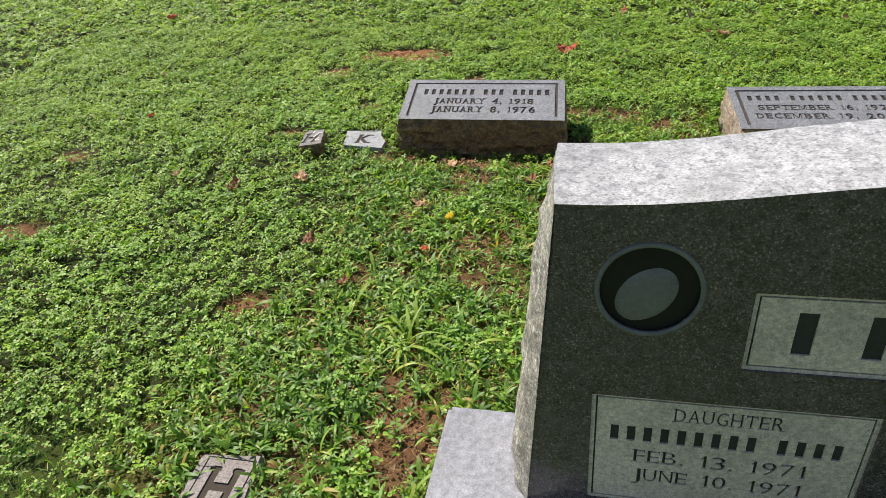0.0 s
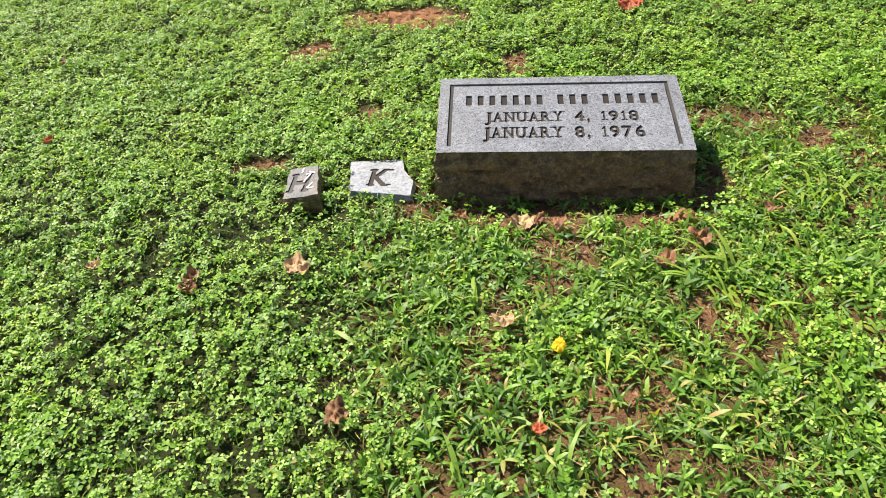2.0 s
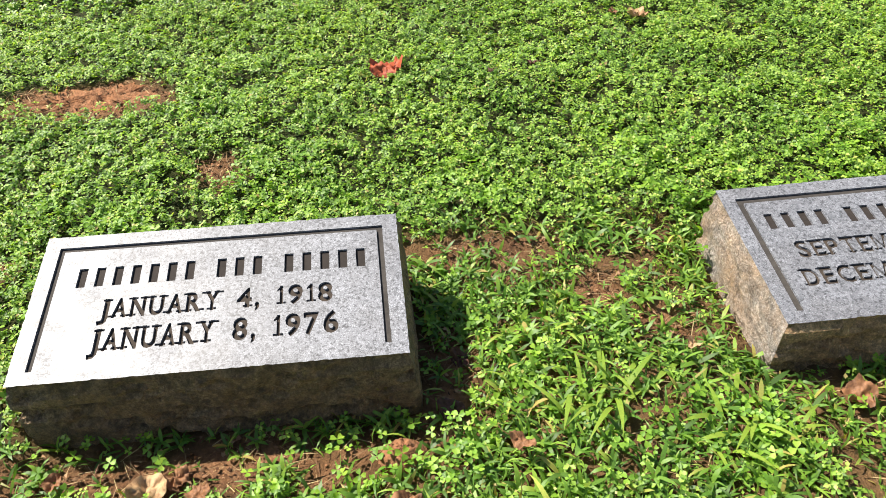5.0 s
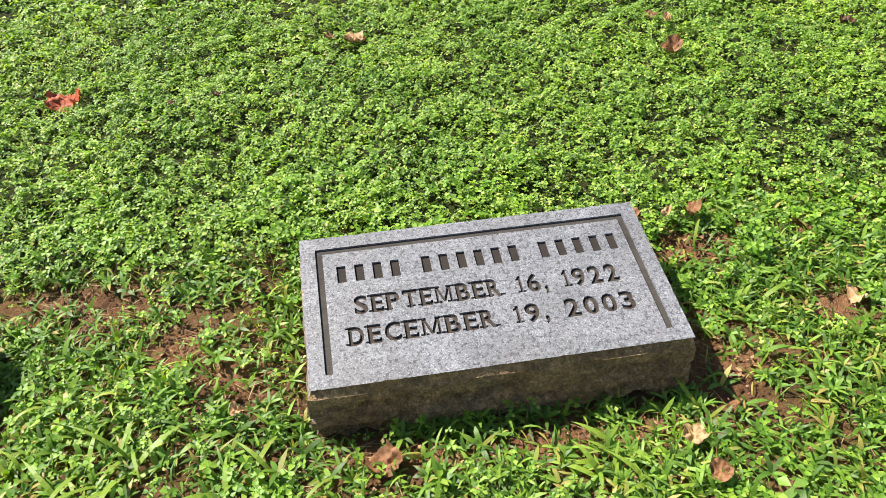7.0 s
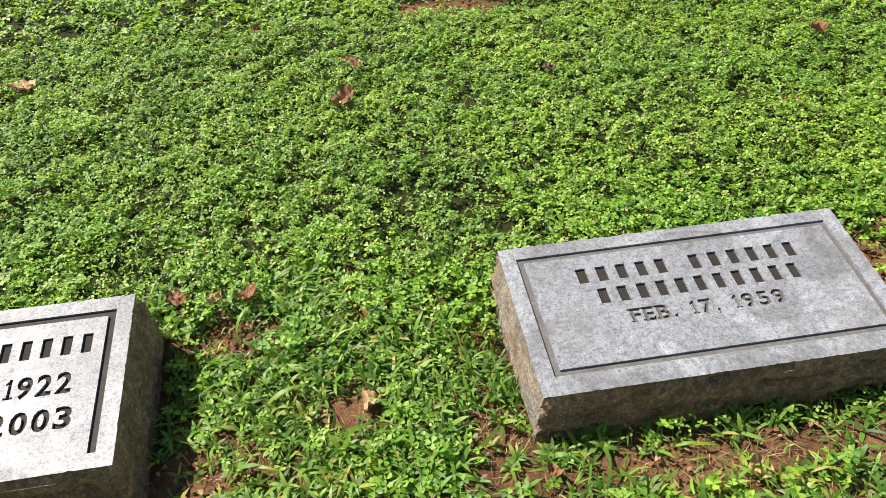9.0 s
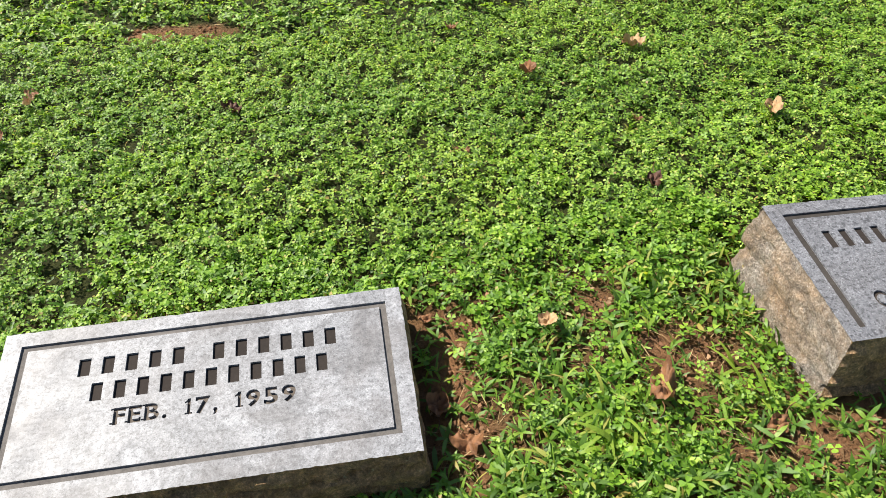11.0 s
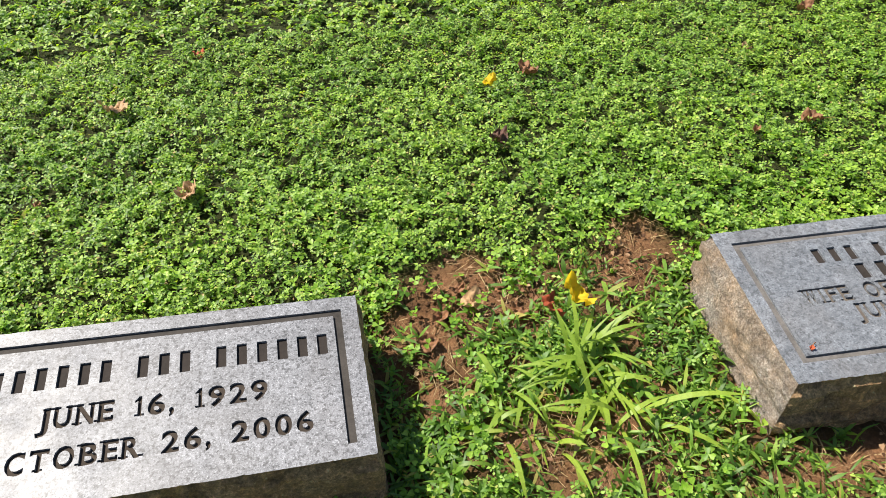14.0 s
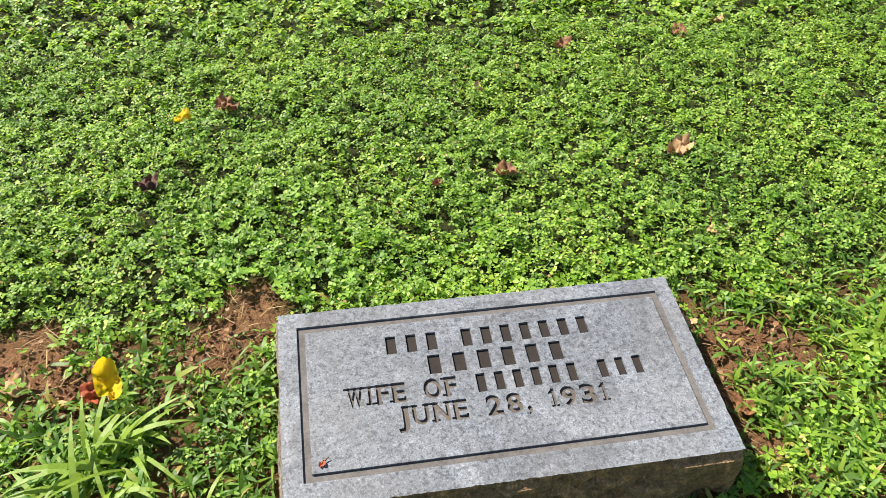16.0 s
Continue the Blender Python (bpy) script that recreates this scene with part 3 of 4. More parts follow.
# ---- small initial stones ----
def slab(name, corners, zt, height, mat, label, letter, box4, turn=0, wobble=0.003, frame_line=False, letter_mat=letter_dark, lean=(0, 0)):
    """A low stone with one carved letter on top; corners counter-clockwise from the front left."""
    c = [np.array((x, y, 0.0)) for x, y in corners]
    mid = sum(c) / len(c)
    org = np.array((mid[0], mid[1], 0.0))
    thing = tagged(empty(name, org), label, "footstone")

    def place(u, v, d):
        return np.array((u, v, zt + d + (u - mid[0]) * lean[0] + (v - mid[1]) * lean[1])) - org

    loop = []
    for i, p in enumerate(c):
        q = c[(i + 1) % len(c)]
        for k in range(14):
            m = p + (q - p) * k / 14
            w = wobble * noise.noise(Vector((m[0] * 40, m[1] * 40, 3.0)))
            loop.append((m[0] + w, m[1] - w))
    bx0, by0, bx1, by1 = box4
    polys = letter_polys(letter, 0, 1, 0, 1)
    out = []
    ca, sa = math.cos(radians(turn)), math.sin(radians(turn))
    for p in polys:
        o = []
        for u, v in p:
            u, v = u - 0.5, v - 0.5
            u, v = u * ca - v * sa, u * sa + v * ca
            o.append((bx0 + (u + 0.5) * (bx1 - bx0), by0 + (v + 0.5) * (by1 - by0)))
        out.append(o)
    cuts = [("letter", out)]
    if frame_line:
        xs, ys = [p[0] for p in corners], [p[1] for p in corners]
        l, r, b, t = min(xs) + 0.016, max(xs) - 0.016, min(ys) + 0.016, max(ys) - 0.014
        cuts.append(("border_line", [rect(l, b, l + .003, t), rect(r - .003, b, r, t), rect(l + .003, t - .003, r - .003, t), rect(l + .003, b, r - .003, b + .003)]))
    carved(thing, loop, cuts, place, 0.003, "top", mat, letter_mat)
    n, rings = len(loop), 7
    pts = []
    for r in range(rings):
        f = r / (rings - 1)
        for u, v in loop:
            p = place(u, v, -height * f)
            o = np.array((u, v, 0)) - mid
            o = o / np.linalg.norm(o)
            pts.append(p + o * (0 if r == 0 else 0.004 + 0.006 * noise.fractal(Vector((u * 25, v * 25, f * 2)), 0.8, 2, 4)))
    mesh_object("side", pts, [(r * n + i, (r + 1) * n + i, (r + 1) * n + (i + 1) % n, r * n + (i + 1) % n) for r in range(rings - 1) for i in range(n)], rock if mat is stone_dark else mat, thing)
    return thing


block_letter = plain("lettering_worn", (0.085, 0.08, 0.074), 0.9)
slab("initial_stone", [(-.207, -.302), (-.052, -.322), (-.052, -.262), (-.084, -.212), (-.094, -.166), (-.234, -.174)], 0.015, 0.07, marble,
     "chipped white marble initial stone set low in grass", "K", (-.168, -.28, -.114, -.208))
block = slab("initial_stone", [(-.362, -.368), (-.273, -.36), (-.298, -.243), (-.374, -.25)], 0.047, 0.09, stone_dark,
             "small worn dark stone block with scratched letter, leaning in grass", "H", (-.356, -.345, -.306, -.272), 0, 0.006, letter_mat=block_letter, lean=(0.12, 0.05))
for j, (x, y, a, w) in enumerate([(-.315, -.29, 70, .04), (-.312, -.275, 20, .022), (-.308, -.272, -30, .02), (-.302, -.325, 60, .022), (-.296, -.335, 10, .016), (-.335, -.262, 90, .018)]):
    pts = []
    for k in range(7):
        f = k / 6 - 0.5
        for s in (-1, 1):
            px, py = x + f * w * math.cos(radians(a)) - s * 0.0022 * math.sin(radians(a)), y + f * w * math.sin(radians(a)) + s * 0.0022 * math.cos(radians(a))
            cx, cy = -.327, -.305
            pts.append((px - block.location.x, py - block.location.y, 0.0482 + (px - cx) * .12 + (py - cy) * .05))
    mesh_object("chalk_mark", pts, [(2 * k, 2 * k + 1, 2 * k + 3, 2 * k + 2) for k in range(6)], chalk, block)
slab("corner_stone", [(-.022, -1.925), (.112, -1.91), (.097, -1.762), (-.027, -1.775)], 0.016, 0.06, corner_brown,
     "flush pale stone with carved border and letter, brown stained", "H", (.012, -1.89, .075, -1.80), 0, 0.001, True)

# ---- ground ----
gx = np.concatenate([np.linspace(-60, -5.5, 18), np.linspace(-5, 8, 331), np.linspace(8.5, 60, 18)])
gy = np.concatenate([np.linspace(-60, -4.5, 18), np.linspace(-4, 3.2, 181), np.linspace(3.7, 60, 18)])
GX, GY = np.meshgrid(gx, gy, indexing="ij")
GZ = ground_z(GX, GY) + (clump(GX, GY, 0.05, 3) - 0.5) * 0.012
nx_, ny_ = GX.shape
idx = np.arange(nx_ * ny_).reshape(nx_, ny_)
quads = np.stack([idx[:-1, :-1], idx[1:, :-1], idx[1:, 1:], idx[:-1, 1:]], -1).reshape(-1, 4)
gme = bpy.data.meshes.new("ground")
gme.from_pydata(np.stack([GX, GY, GZ], -1).reshape(-1, 3).tolist(), [], quads.tolist())
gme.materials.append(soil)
gme.shade_smooth()
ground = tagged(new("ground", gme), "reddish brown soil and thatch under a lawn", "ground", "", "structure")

# ---- lawn ----
BARE = [(-.20, .76, .24, .10), (-.49, .50, .10, .07), (.19, .38, .06, .06), (-.23, .10, .05, .035), (.78, .07, .14, .045), (-.49, -.17, .11, .035),
        (.27, -.37, .36, .05), (.60, -.66, .09, .06), (.68, -.22, .05, .13), (-.16, -1.27, .07, .05), (.40, -1.66, .10, .13), (-1.13, -.97, .09, .04),
        (-1.31, -.43, .09, .03), (1.94, .06, .11, .05), (1.89, -.2, .05, .15), (2.15, -.13, .06, .04), (1.07, -.15, .07, .05), (.96, -.06, .05, .04),
        (2.36, -.18, .05, .08), (3.13, .10, .07, .05), (3.13, -.07, .06, .14), (3.41, .11, .05, .03), (3.53, -.02, .08, .06), (3.62, -.22, .14, .06),
        (2.48, 1.36, .19, .05), (4.56, .22, .19, .09), (4.43, .12, .09, .12), (4.82, .24, .13, .09), (4.66, -.09, .17, .08), (5.62, .07, .06, .16),
        (4.84, .34, .09, .03), (5.72, .1, .08, .08), (2.75, -.29, .34, .04), (4.0, -.2, .36, .05), (5.2, -.19, .3, .04), (1.5, -.31, .3, .03), (.42, -.9, .1, .05), (.3, -.5, .12, .03)]


def bare(x, y):
    wob = (clump(x, y, 0.07, 4) - 0.5) * 2.4
    s = np.zeros_like(x)
    for bx, by, rx, ry in BARE:
        d = ((x - bx) / rx) ** 2 + ((y - by) / ry) ** 2
        s = np.maximum(s, np.clip(1.25 - d * 0.9 + wob, 0, 1))
    return s


def inside(x, y, poly, grow):
    c = np.mean(poly, 0)
    hit = np.ones_like(x, bool)
    for i in range(len(poly)):
        (ax, ay), (bx, by) = poly[i], poly[(i + 1) % len(poly)]
        nx, ny = by - ay, ax - bx
        l = math.hypot(nx, ny)
        if (c[0] - ax) * nx + (c[1] - ay) * ny > 0:
            nx, ny = -nx, -ny
        hit &= ((x - ax) * nx + (y - ay) * ny) / l < grow
    return hit


FOOT = [([(p[0], p[1]) for p in s[0]], 0.014) for s in STONES]
FOOT += [([(-.207, -.302), (-.052, -.322), (-.052, -.262), (-.094, -.166), (-.234, -.174)], 0.0), ([(-.362, -.368), (-.273, -.36), (-.298, -.243), (-.374, -.25)], 0.002),
         ([(-.022, -1.925), (.112, -1.91), (.097, -1.762), (-.027, -1.775)], -0.004), ([(.49, -1.965), (1.93, -1.965), (1.93, -1.695), (.49, -1.695)], 0.0)]


def row_zone(x, y):
    """1 in the strip between and before the markers, where coarse grass and bare soil take over from the low mat."""
    yy = y - 0.03 * x + 0.12 * (kinds(x, y, 0.35, 3) - 0.5)
    strip = np.clip((0.16 - yy) / 0.12, 0, 1)
    west = np.clip((x + 0.25 + 0.35 * (kinds(x + 9, y, 0.5, 2) - 0.5)) / 0.3, 0, 1)
    lane = np.where(x > 1.5, np.clip((y + 0.72 + 0.1 * (kinds(x, y, 0.3, 2) - 0.5)) / 0.15, 0, 1), 1)
    return strip * west * lane


def outside(x, y):
    """0 on the part of the lawn that is seen close, rising to 1 away from it in an uneven fringe."""
    d = np.maximum.reduce([-4.0 - x, x - 7.0, y - 2.2, -1.9 - y, np.minimum((x - 1.5) * 1.2, -0.9 - y)])
    return np.clip((d + 0.5 * (kinds(x, y + 3, 0.8, 3) - 0.5)) / 0.55 + 0.5, 0, 1)


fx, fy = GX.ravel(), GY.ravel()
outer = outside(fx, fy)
# plant cover; also where the thatch with its painted shade shows
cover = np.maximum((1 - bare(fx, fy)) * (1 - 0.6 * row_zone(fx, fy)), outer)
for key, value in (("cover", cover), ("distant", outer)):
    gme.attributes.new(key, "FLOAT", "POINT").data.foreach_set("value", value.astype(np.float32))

lawn = np.random.default_rng(11)


def points(n, box, keep):
    x, y = lawn.uniform(box[0], box[1], n), lawn.uniform(box[2], box[3], n)
    k = lawn.random(n) < keep(x, y)
    x, y = x[k], y[k]
    k = np.ones(len(x), bool)
    for poly, grow in FOOT:
        k &= ~inside(x, y, poly, grow)
    return x[k], y[k]


def turns(yaw, tilt, roll):
    cy, sy, ct, st, cr, sr = np.cos(yaw), np.sin(yaw), np.cos(tilt), np.sin(tilt), np.cos(roll), np.sin(roll)
    o, z = np.ones_like(yaw), np.zeros_like(yaw)
    rz = np.stack([np.stack([cy, -sy, z], -1), np.stack([sy, cy, z], -1), np.stack([z, z, o], -1)], -2)
    rx = np.stack([np.stack([o, z, z], -1), np.stack([z, ct, -st], -1), np.stack([z, st, ct], -1)], -2)
    ry = np.stack([np.stack([cr, z, sr], -1), np.stack([z, o, z], -1), np.stack([-sr, z, cr], -1)], -2)
    return rz @ rx @ ry


def scatter(name, shapes, pos, rot, size, mat, label, category):
    """Many small leaves as one mesh. shapes: list of (points, triangles), dealt out at random."""
    vs, fs, at = [], [], 0
    which = lawn.integers(0, len(shapes), len(pos))
    for w, (tv, tf) in enumerate(shapes):
        k = which == w
        v = np.einsum("nij,kj->nki", rot[k], tv) * size[k][:, None, None] + pos[k][:, None, :]
        n = len(v)
        f = tf[None] + (np.arange(n) * len(tv))[:, None, None] + at
        vs.append(v.reshape(-1, 3))
        fs.append(f.reshape(-1, 3))
        at += n * len(tv)
    v, f = np.concatenate(vs), np.concatenate(fs)
    me = bpy.data.meshes.new(name)
    me.vertices.add(len(v))
    me.vertices.foreach_set("co", v.astype(np.float32).ravel())
    me.loops.add(len(f) * 3)
    me.loops.foreach_set("vertex_index", f.astype(np.int32).ravel())
    me.polygons.add(len(f))
    me.polygons.foreach_set("loop_start", (np.arange(len(f)) * 3).astype(np.int32))
    me.update(calc_edges=True)
    me.materials.append(mat)
    return tagged(new(name, me), label, category, "", "stuff")


def leaflet(l, w, fold, wide=0.5):
    tv = np.array([(0, 0, 0), (-w / 2, l * wide, fold), (0, l, -0.1 * l), (w / 2, l * wide, fold)])
    return tv, np.array([(0, 2, 1), (0, 3, 2)])


def spun(shape, angles, lift=0.25):
    """Several leaflets of one leaf, turned round its stalk."""
    vs, fs, at = [], [], 0
    for a in angles:
        a = radians(a)
        tv = shape[0].copy()
        tv[:, 2] += tv[:, 1] * lift * math.sin(a * 3.7 + 1)
        tv = np.stack([tv[:, 0] * math.cos(a) - tv[:, 1] * math.sin(a), tv[:, 0] * math.sin(a) + tv[:, 1] * math.cos(a), tv[:, 2]], 1)
        vs.append(tv)
        fs.append(shape[1] + at)
        at += len(tv)
    return np.concatenate(vs), np.concatenate(fs)


def heart(l, w):
    tv = np.array([(0, 0, 0), (-w * .42, l * .55, .12 * l), (-w * .36, l * .93, .06 * l), (0, l * .86, -.05 * l), (w * .36, l * .93, .06 * l), (w * .42, l * .55, .12 * l)])
    return tv, np.array([(0, 3, 1), (1, 3, 2), (0, 5, 3), (5, 4, 3)])


def blade(l, w, rise, bend, n=4):
    """An arching blade from its foot; it climbs by rise and bows over by bend (degrees)."""
    pts, a, y, z = [], radians(rise), 0, 0
    for i in range(n + 1):
        f = i / n
        hw = w / 2 * (1.0 if f < 0.45 else max(0.0, 1 - ((f - 0.45) / 0.55) ** 1.7)) * (0.6 + 0.8 * min(f, 0.4))
        pts += [(-hw, y, z + hw * .35), (hw, y, z + hw * .35)] if i < n else [(0, y, z)]
        y += l / n * math.cos(a)
        z += l / n * math.sin(a)
        a -= radians(bend) / n
    tf = []
    for i in range(n - 1):
        tf += [(2 * i, 2 * i + 1, 2 * i + 3), (2 * i, 2 * i + 3, 2 * i + 2)]
    tf.append((2 * n - 2, 2 * n - 1, 2 * n))
    return np.array(pts), np.array(tf)


def canopy(x, y):
    """Height of the low mat: soft humps and hollows."""
    return 0.008 + 0.060 * np.clip(clump(x, y, 0.085, 3) - 0.22, 0, 1)


def clear(x, y):
    k = np.ones(len(x), bool)
    for poly, grow in FOOT:
        k &= ~inside(x, y, poly, grow)
    return k


def mat_of(n, box, size0, wide=0.016, each=7):
    """Leaf places for the low mat: little domed plants of several leaves each, and a thin lower layer between them."""
    def keep(x, y):
        z = row_zone(x, y)
        hole = np.clip((thin_map(x, y, 0.06, 3) - 0.27) * 6, 0.55, 1)
        return (1 - bare(x, y)) ** 2 * (1 - 0.86 * z) * hole * (1 - outside(x, y))
    cx, cy = points(n * 3 // 4 // each, box, keep)
    lx, ly = points(n // 4, box, keep)
    m = len(cx) * each
    vigour, reach = np.repeat(lawn.uniform(0.2, 1, len(cx)), each), np.repeat(wide * lawn.uniform(0.7, 1.35, len(cx)), each)
    f, phi = np.sqrt(lawn.random(m)), lawn.uniform(0, 6.283, m)
    x, y = np.repeat(cx, each) + reach * f * np.cos(phi), np.repeat(cy, each) + reach * f * np.sin(phi)
    z = ground_z(x, y) + canopy(x, y) * 0.75 + vigour * 0.020 * (1 - 0.8 * f * f) + lawn.normal(0, 0.002, m)
    rot = turns(phi - 1.571 + lawn.normal(0, 0.5, m), -0.62 * f + lawn.normal(0, 0.2, m), lawn.normal(0, 0.25, m))
    ml = len(lx)
    lz = ground_z(lx, ly) + canopy(lx, ly) * 0.7 * lawn.random(ml)
    rot = np.concatenate([rot, turns(lawn.uniform(0, 6.283, ml), lawn.normal(0, 0.3, ml), lawn.normal(0, 0.3, ml))])
    pos = np.concatenate([np.stack([x, y, z], 1), np.stack([lx, ly, lz], 1)])
    k = clear(pos[:, 0], pos[:, 1])
    return pos[k], rot[k], (size0 * lawn.uniform(0.65, 1.3, len(pos)))[k]


tri_leaf = [spun(leaflet(1, .82, .12, .58), a) for a in ((0, 118, 242), (40, 135, 260), (80, 190, 315))]
pair_leaf = [spun(leaflet(1, .75, .12), a) for a in ((0, 180), (0, 130))]
for n, box, size, wide, each in ((345000, (-2.3, 7.1, -.25, 1.3), 0.0079, .0125, 5), (100000, (-2.2, 1.7, -2.1, -.25), 0.0084, .013, 5), (92000, (-4.6, 7.6, 1.3, 2.6), 0.0138, .024, 6), (33000, (-4.6, -2.25, -2.1, 1.3), 0.0138, .024, 6), (13000, (1.7, 7.2, -2.6, -.45), 0.019, .03, 5)):
    pos, rot, size_ = mat_of(n, box, size, wide, each)
    scatter("low_clover_mat", tri_leaf + pair_leaf, pos, rot, size_, mat_leaf, "dense low mat of small green trefoil leaves", "ground cover")

# coarse grass in the row, finer grass through the mat
coarse = [blade(1, .105, r, b) for r, b in ((35, 50), (55, 80), (20, 30), (70, 110), (45, 95))]


def sprig(seed, k, rises, broad):
    """A seedling: k broad blades spread round one foot."""
    r = np.random.default_rng(seed)
    vs, fs, at = [], [], 0
    for i in range(k):
        tv, tf = blade(r.uniform(.55, 1), broad * r.uniform(.8, 1.2), r.uniform(*rises), r.uniform(20, 80), 3)
        tv = tv @ np.array(Matrix.Rotation(6.283 * (i + r.uniform(-.3, .3)) / k, 3, "Z")).T + (0, 0, r.uniform(0, .25))
        vs.append(tv)
        fs.append(tf + at)
        at += len(tv)
    return np.concatenate(vs), np.concatenate(fs)


sprigs = [sprig(i, k, (8, 55), .2) for i, k in enumerate((4, 5, 5, 6, 4, 5))]
fine = [blade(1, .05, r, b, 3) for r, b in ((60, 60), (40, 50), (75, 90))]


def grass(name, n, box, keep, shapes, lo, hi, mat, label, down=0.003):
    x, y = points(n, box, keep)
    m = len(x)
    pos = np.stack([x, y, ground_z(x, y) - down + 0.012 * lawn.random(m)], 1)
    return scatter(name, shapes, pos, turns(lawn.uniform(0, 6.283, m), lawn.normal(0, .2, m), lawn.normal(0, .35, m)), lawn.uniform(lo, hi, m) * lawn.uniform(.7, 1, m), mat, label, "grass")


def row_keep(x, y):
    return (0.24 + 0.76 * (1 - bare(x, y)) ** 2) * row_zone(x, y) * np.clip(kinds(x, y, .1, 3) * 2.2 - .35, 0, 1)


CRAB = "coarse bright green crabgrass seedlings in thin patches"
grass("crabgrass", 40000, (-.6, 7.0, -.6, .4), row_keep, sprigs, .018, .048, blade_leaf, CRAB)
grass("crabgrass", 16000, (-.8, 1.7, -2.1, -.55), row_keep, sprigs, .02, .055, blade_leaf, CRAB)
grass("crabgrass", 40000, (-.6, 7.0, -.6, .4), row_keep, coarse, .02, .06, blade_leaf, CRAB)
grass("crabgrass", 17000, (-.8, 1.7, -2.1, -.55), row_keep, coarse, .02, .07, blade_leaf, CRAB)
grass("crabgrass", 3000, (1.7, 7.2, -2.4, -.6), lambda x, y: 1 - outside(x, y), coarse, .03, .09, blade_leaf, CRAB)
grass("crabgrass", 2600, (-2.2, 6.8, .1, 1.2), lambda x, y: np.clip(kinds(x + 5, y + 1, .2, 3) * 4 - 2, 0, 1), sprigs, .025, .05, blade_leaf, "grass seedlings standing through the low mat")
LONG = [blade(1, .09, 40, 70, 6), blade(1, .09, 60, 110, 6)]
grass("crabgrass", 500, (-.6, 7.0, -.6, .4), row_keep, LONG, .06, .11, tuft_leaf, "long broad pale green grass blades")
grass("crabgrass", 420, (-.8, 1.7, -2.0, -.5), row_keep, LONG, .07, .13, tuft_leaf, "long broad pale green grass blades")
grass("fine_grass", 50000, (-3, 7.3, -.5, 1.9), lambda x, y: (1 - bare(x, y)) * np.clip(kinds(x + 3, y, .25, 3) * 3 - 1.1, 0.05, 1), fine, .025, .06, blade_leaf, "fine short green grass growing through the mat")
grass("fine_grass", 22000, (-2, 1.7, -2.1, -.5), lambda x, y: (1 - bare(x, y)) * np.clip(kinds(x + 3, y, .25, 3) * 3 - 1.1, 0.05, 1), fine, .025, .06, blade_leaf, "fine short green grass growing through the mat")

# clover in patches, on stalks above the mat
big = [spun(heart(1, 1), a, .12) for a in ((0, 120, 240), (5, 115, 235))]


def clover_keep(x, y):
    yy = y - 0.03 * x
    band = np.exp(-((yy - .18) / .22) ** 2) + 0.42 * (yy < .2) + 0.05
    return (0.2 + 0.8 * (1 - bare(x, y))) * np.clip(band, 0, 1) * np.clip(kinds(x - 4, y + 2, .16, 3) * 4 - 1.75, 0, 1)


for n, box in ((85000, (-1.2, 7.2, -.6, 1.4)), (22000, (-1.2, 1.7, -2.0, -.6))):
    x, y = points(n, box, clover_keep)
    m = len(x)
    pos = np.stack([x, y, ground_z(x, y) + canopy(x, y) * lawn.uniform(.5, 1.25, m)], 1)
    scatter("clover", big, pos, turns(lawn.uniform(0, 6.283, m), lawn.normal(0, .3, m), lawn.normal(0, .3, m)), lawn.uniform(.0065, .0135, m), clover_leaf, "bright green clover leaves in patches", "clover")

# dry straw and stems lying on the bare soil
dry = [blade(1, .03, 4, 12, 3), blade(1, .05, 2, 8, 3), blade(1, .02, 8, 30, 3)]
x, y = points(330000, (-1.4, 7.0, -2.0, 1.5), lambda x, y: np.clip(bare(x, y) * .8 + .25 * row_zone(x, y), 0, 1) * np.clip(kinds(x, y + 7, .12, 2) * 2 - .5, 0, 1))
m = len(x)
scatter("dry_straw", dry, np.stack([x, y, ground_z(x, y) + .004 + .006 * lawn.random(m)], 1), turns(lawn.uniform(0, 6.283, m), lawn.normal(0, .12, m), lawn.normal(0, .3, m)), lawn.uniform(.012, .045, m), straw_leaf, "dry brown straw and stems on soil", "straw")


# crumbs of soil and clay, and scraps of rotted leaf
crumb_v = np.array([(1, 0, -.3), (-.5, .87, -.3), (-.5, -.87, -.3), (.1, .1, .8), (-.7, .1, .4), (.5, .6, .3)])
crumb = [(crumb_v * k, np.array([(0, 5, 3), (5, 1, 3), (1, 4, 3), (4, 2, 3), (2, 0, 3), (0, 1, 5), (1, 2, 4)])) for k in (1.0, .7)]
for mat, label, n, keep, lo, hi in ((soil, "crumbs of brown soil on bare ground", 110000, lambda x, y: np.clip(bare(x, y) + .25 * row_zone(x, y), 0, 1), .0015, .008),
                                   (clay, "crumbs of red clay on bare ground", 60000, lambda x, y: bare(x, y) * (y > .3) * (x < 3) * (x > -1), .002, .008),
                                   (clay, "crumbs of red clay on bare ground", 14000, lambda x, y: bare(x, y) * (y < .3), .0015, .005)):
    x, y = points(n, (-1.4, 7.0, -2.0, 1.6), keep)
    m = len(x)
    scatter("soil_crumbs", crumb, np.stack([x, y, ground_z(x, y) + .002 + .003 * lawn.random(m)], 1), turns(lawn.uniform(0, 6.283, m), lawn.normal(0, .6, m), lawn.normal(0, .6, m)), lo + (hi - lo) * lawn.random(m) ** 3, mat, label, "soil")
scrap = [spun(heart(1, .9), (0, 160), .5), leaflet(1, .5, .3), leaflet(1, .8, -.2)]
x, y = points(150000, (-1.0, 7.0, -2.0, .6), lambda x, y: np.clip(bare(x, y) * .55 + .16 * row_zone(x, y), 0, 1) * np.clip(kinds(x + 1, y - 7, .1, 2) * 2 - .5, 0, 1))
m = len(x)
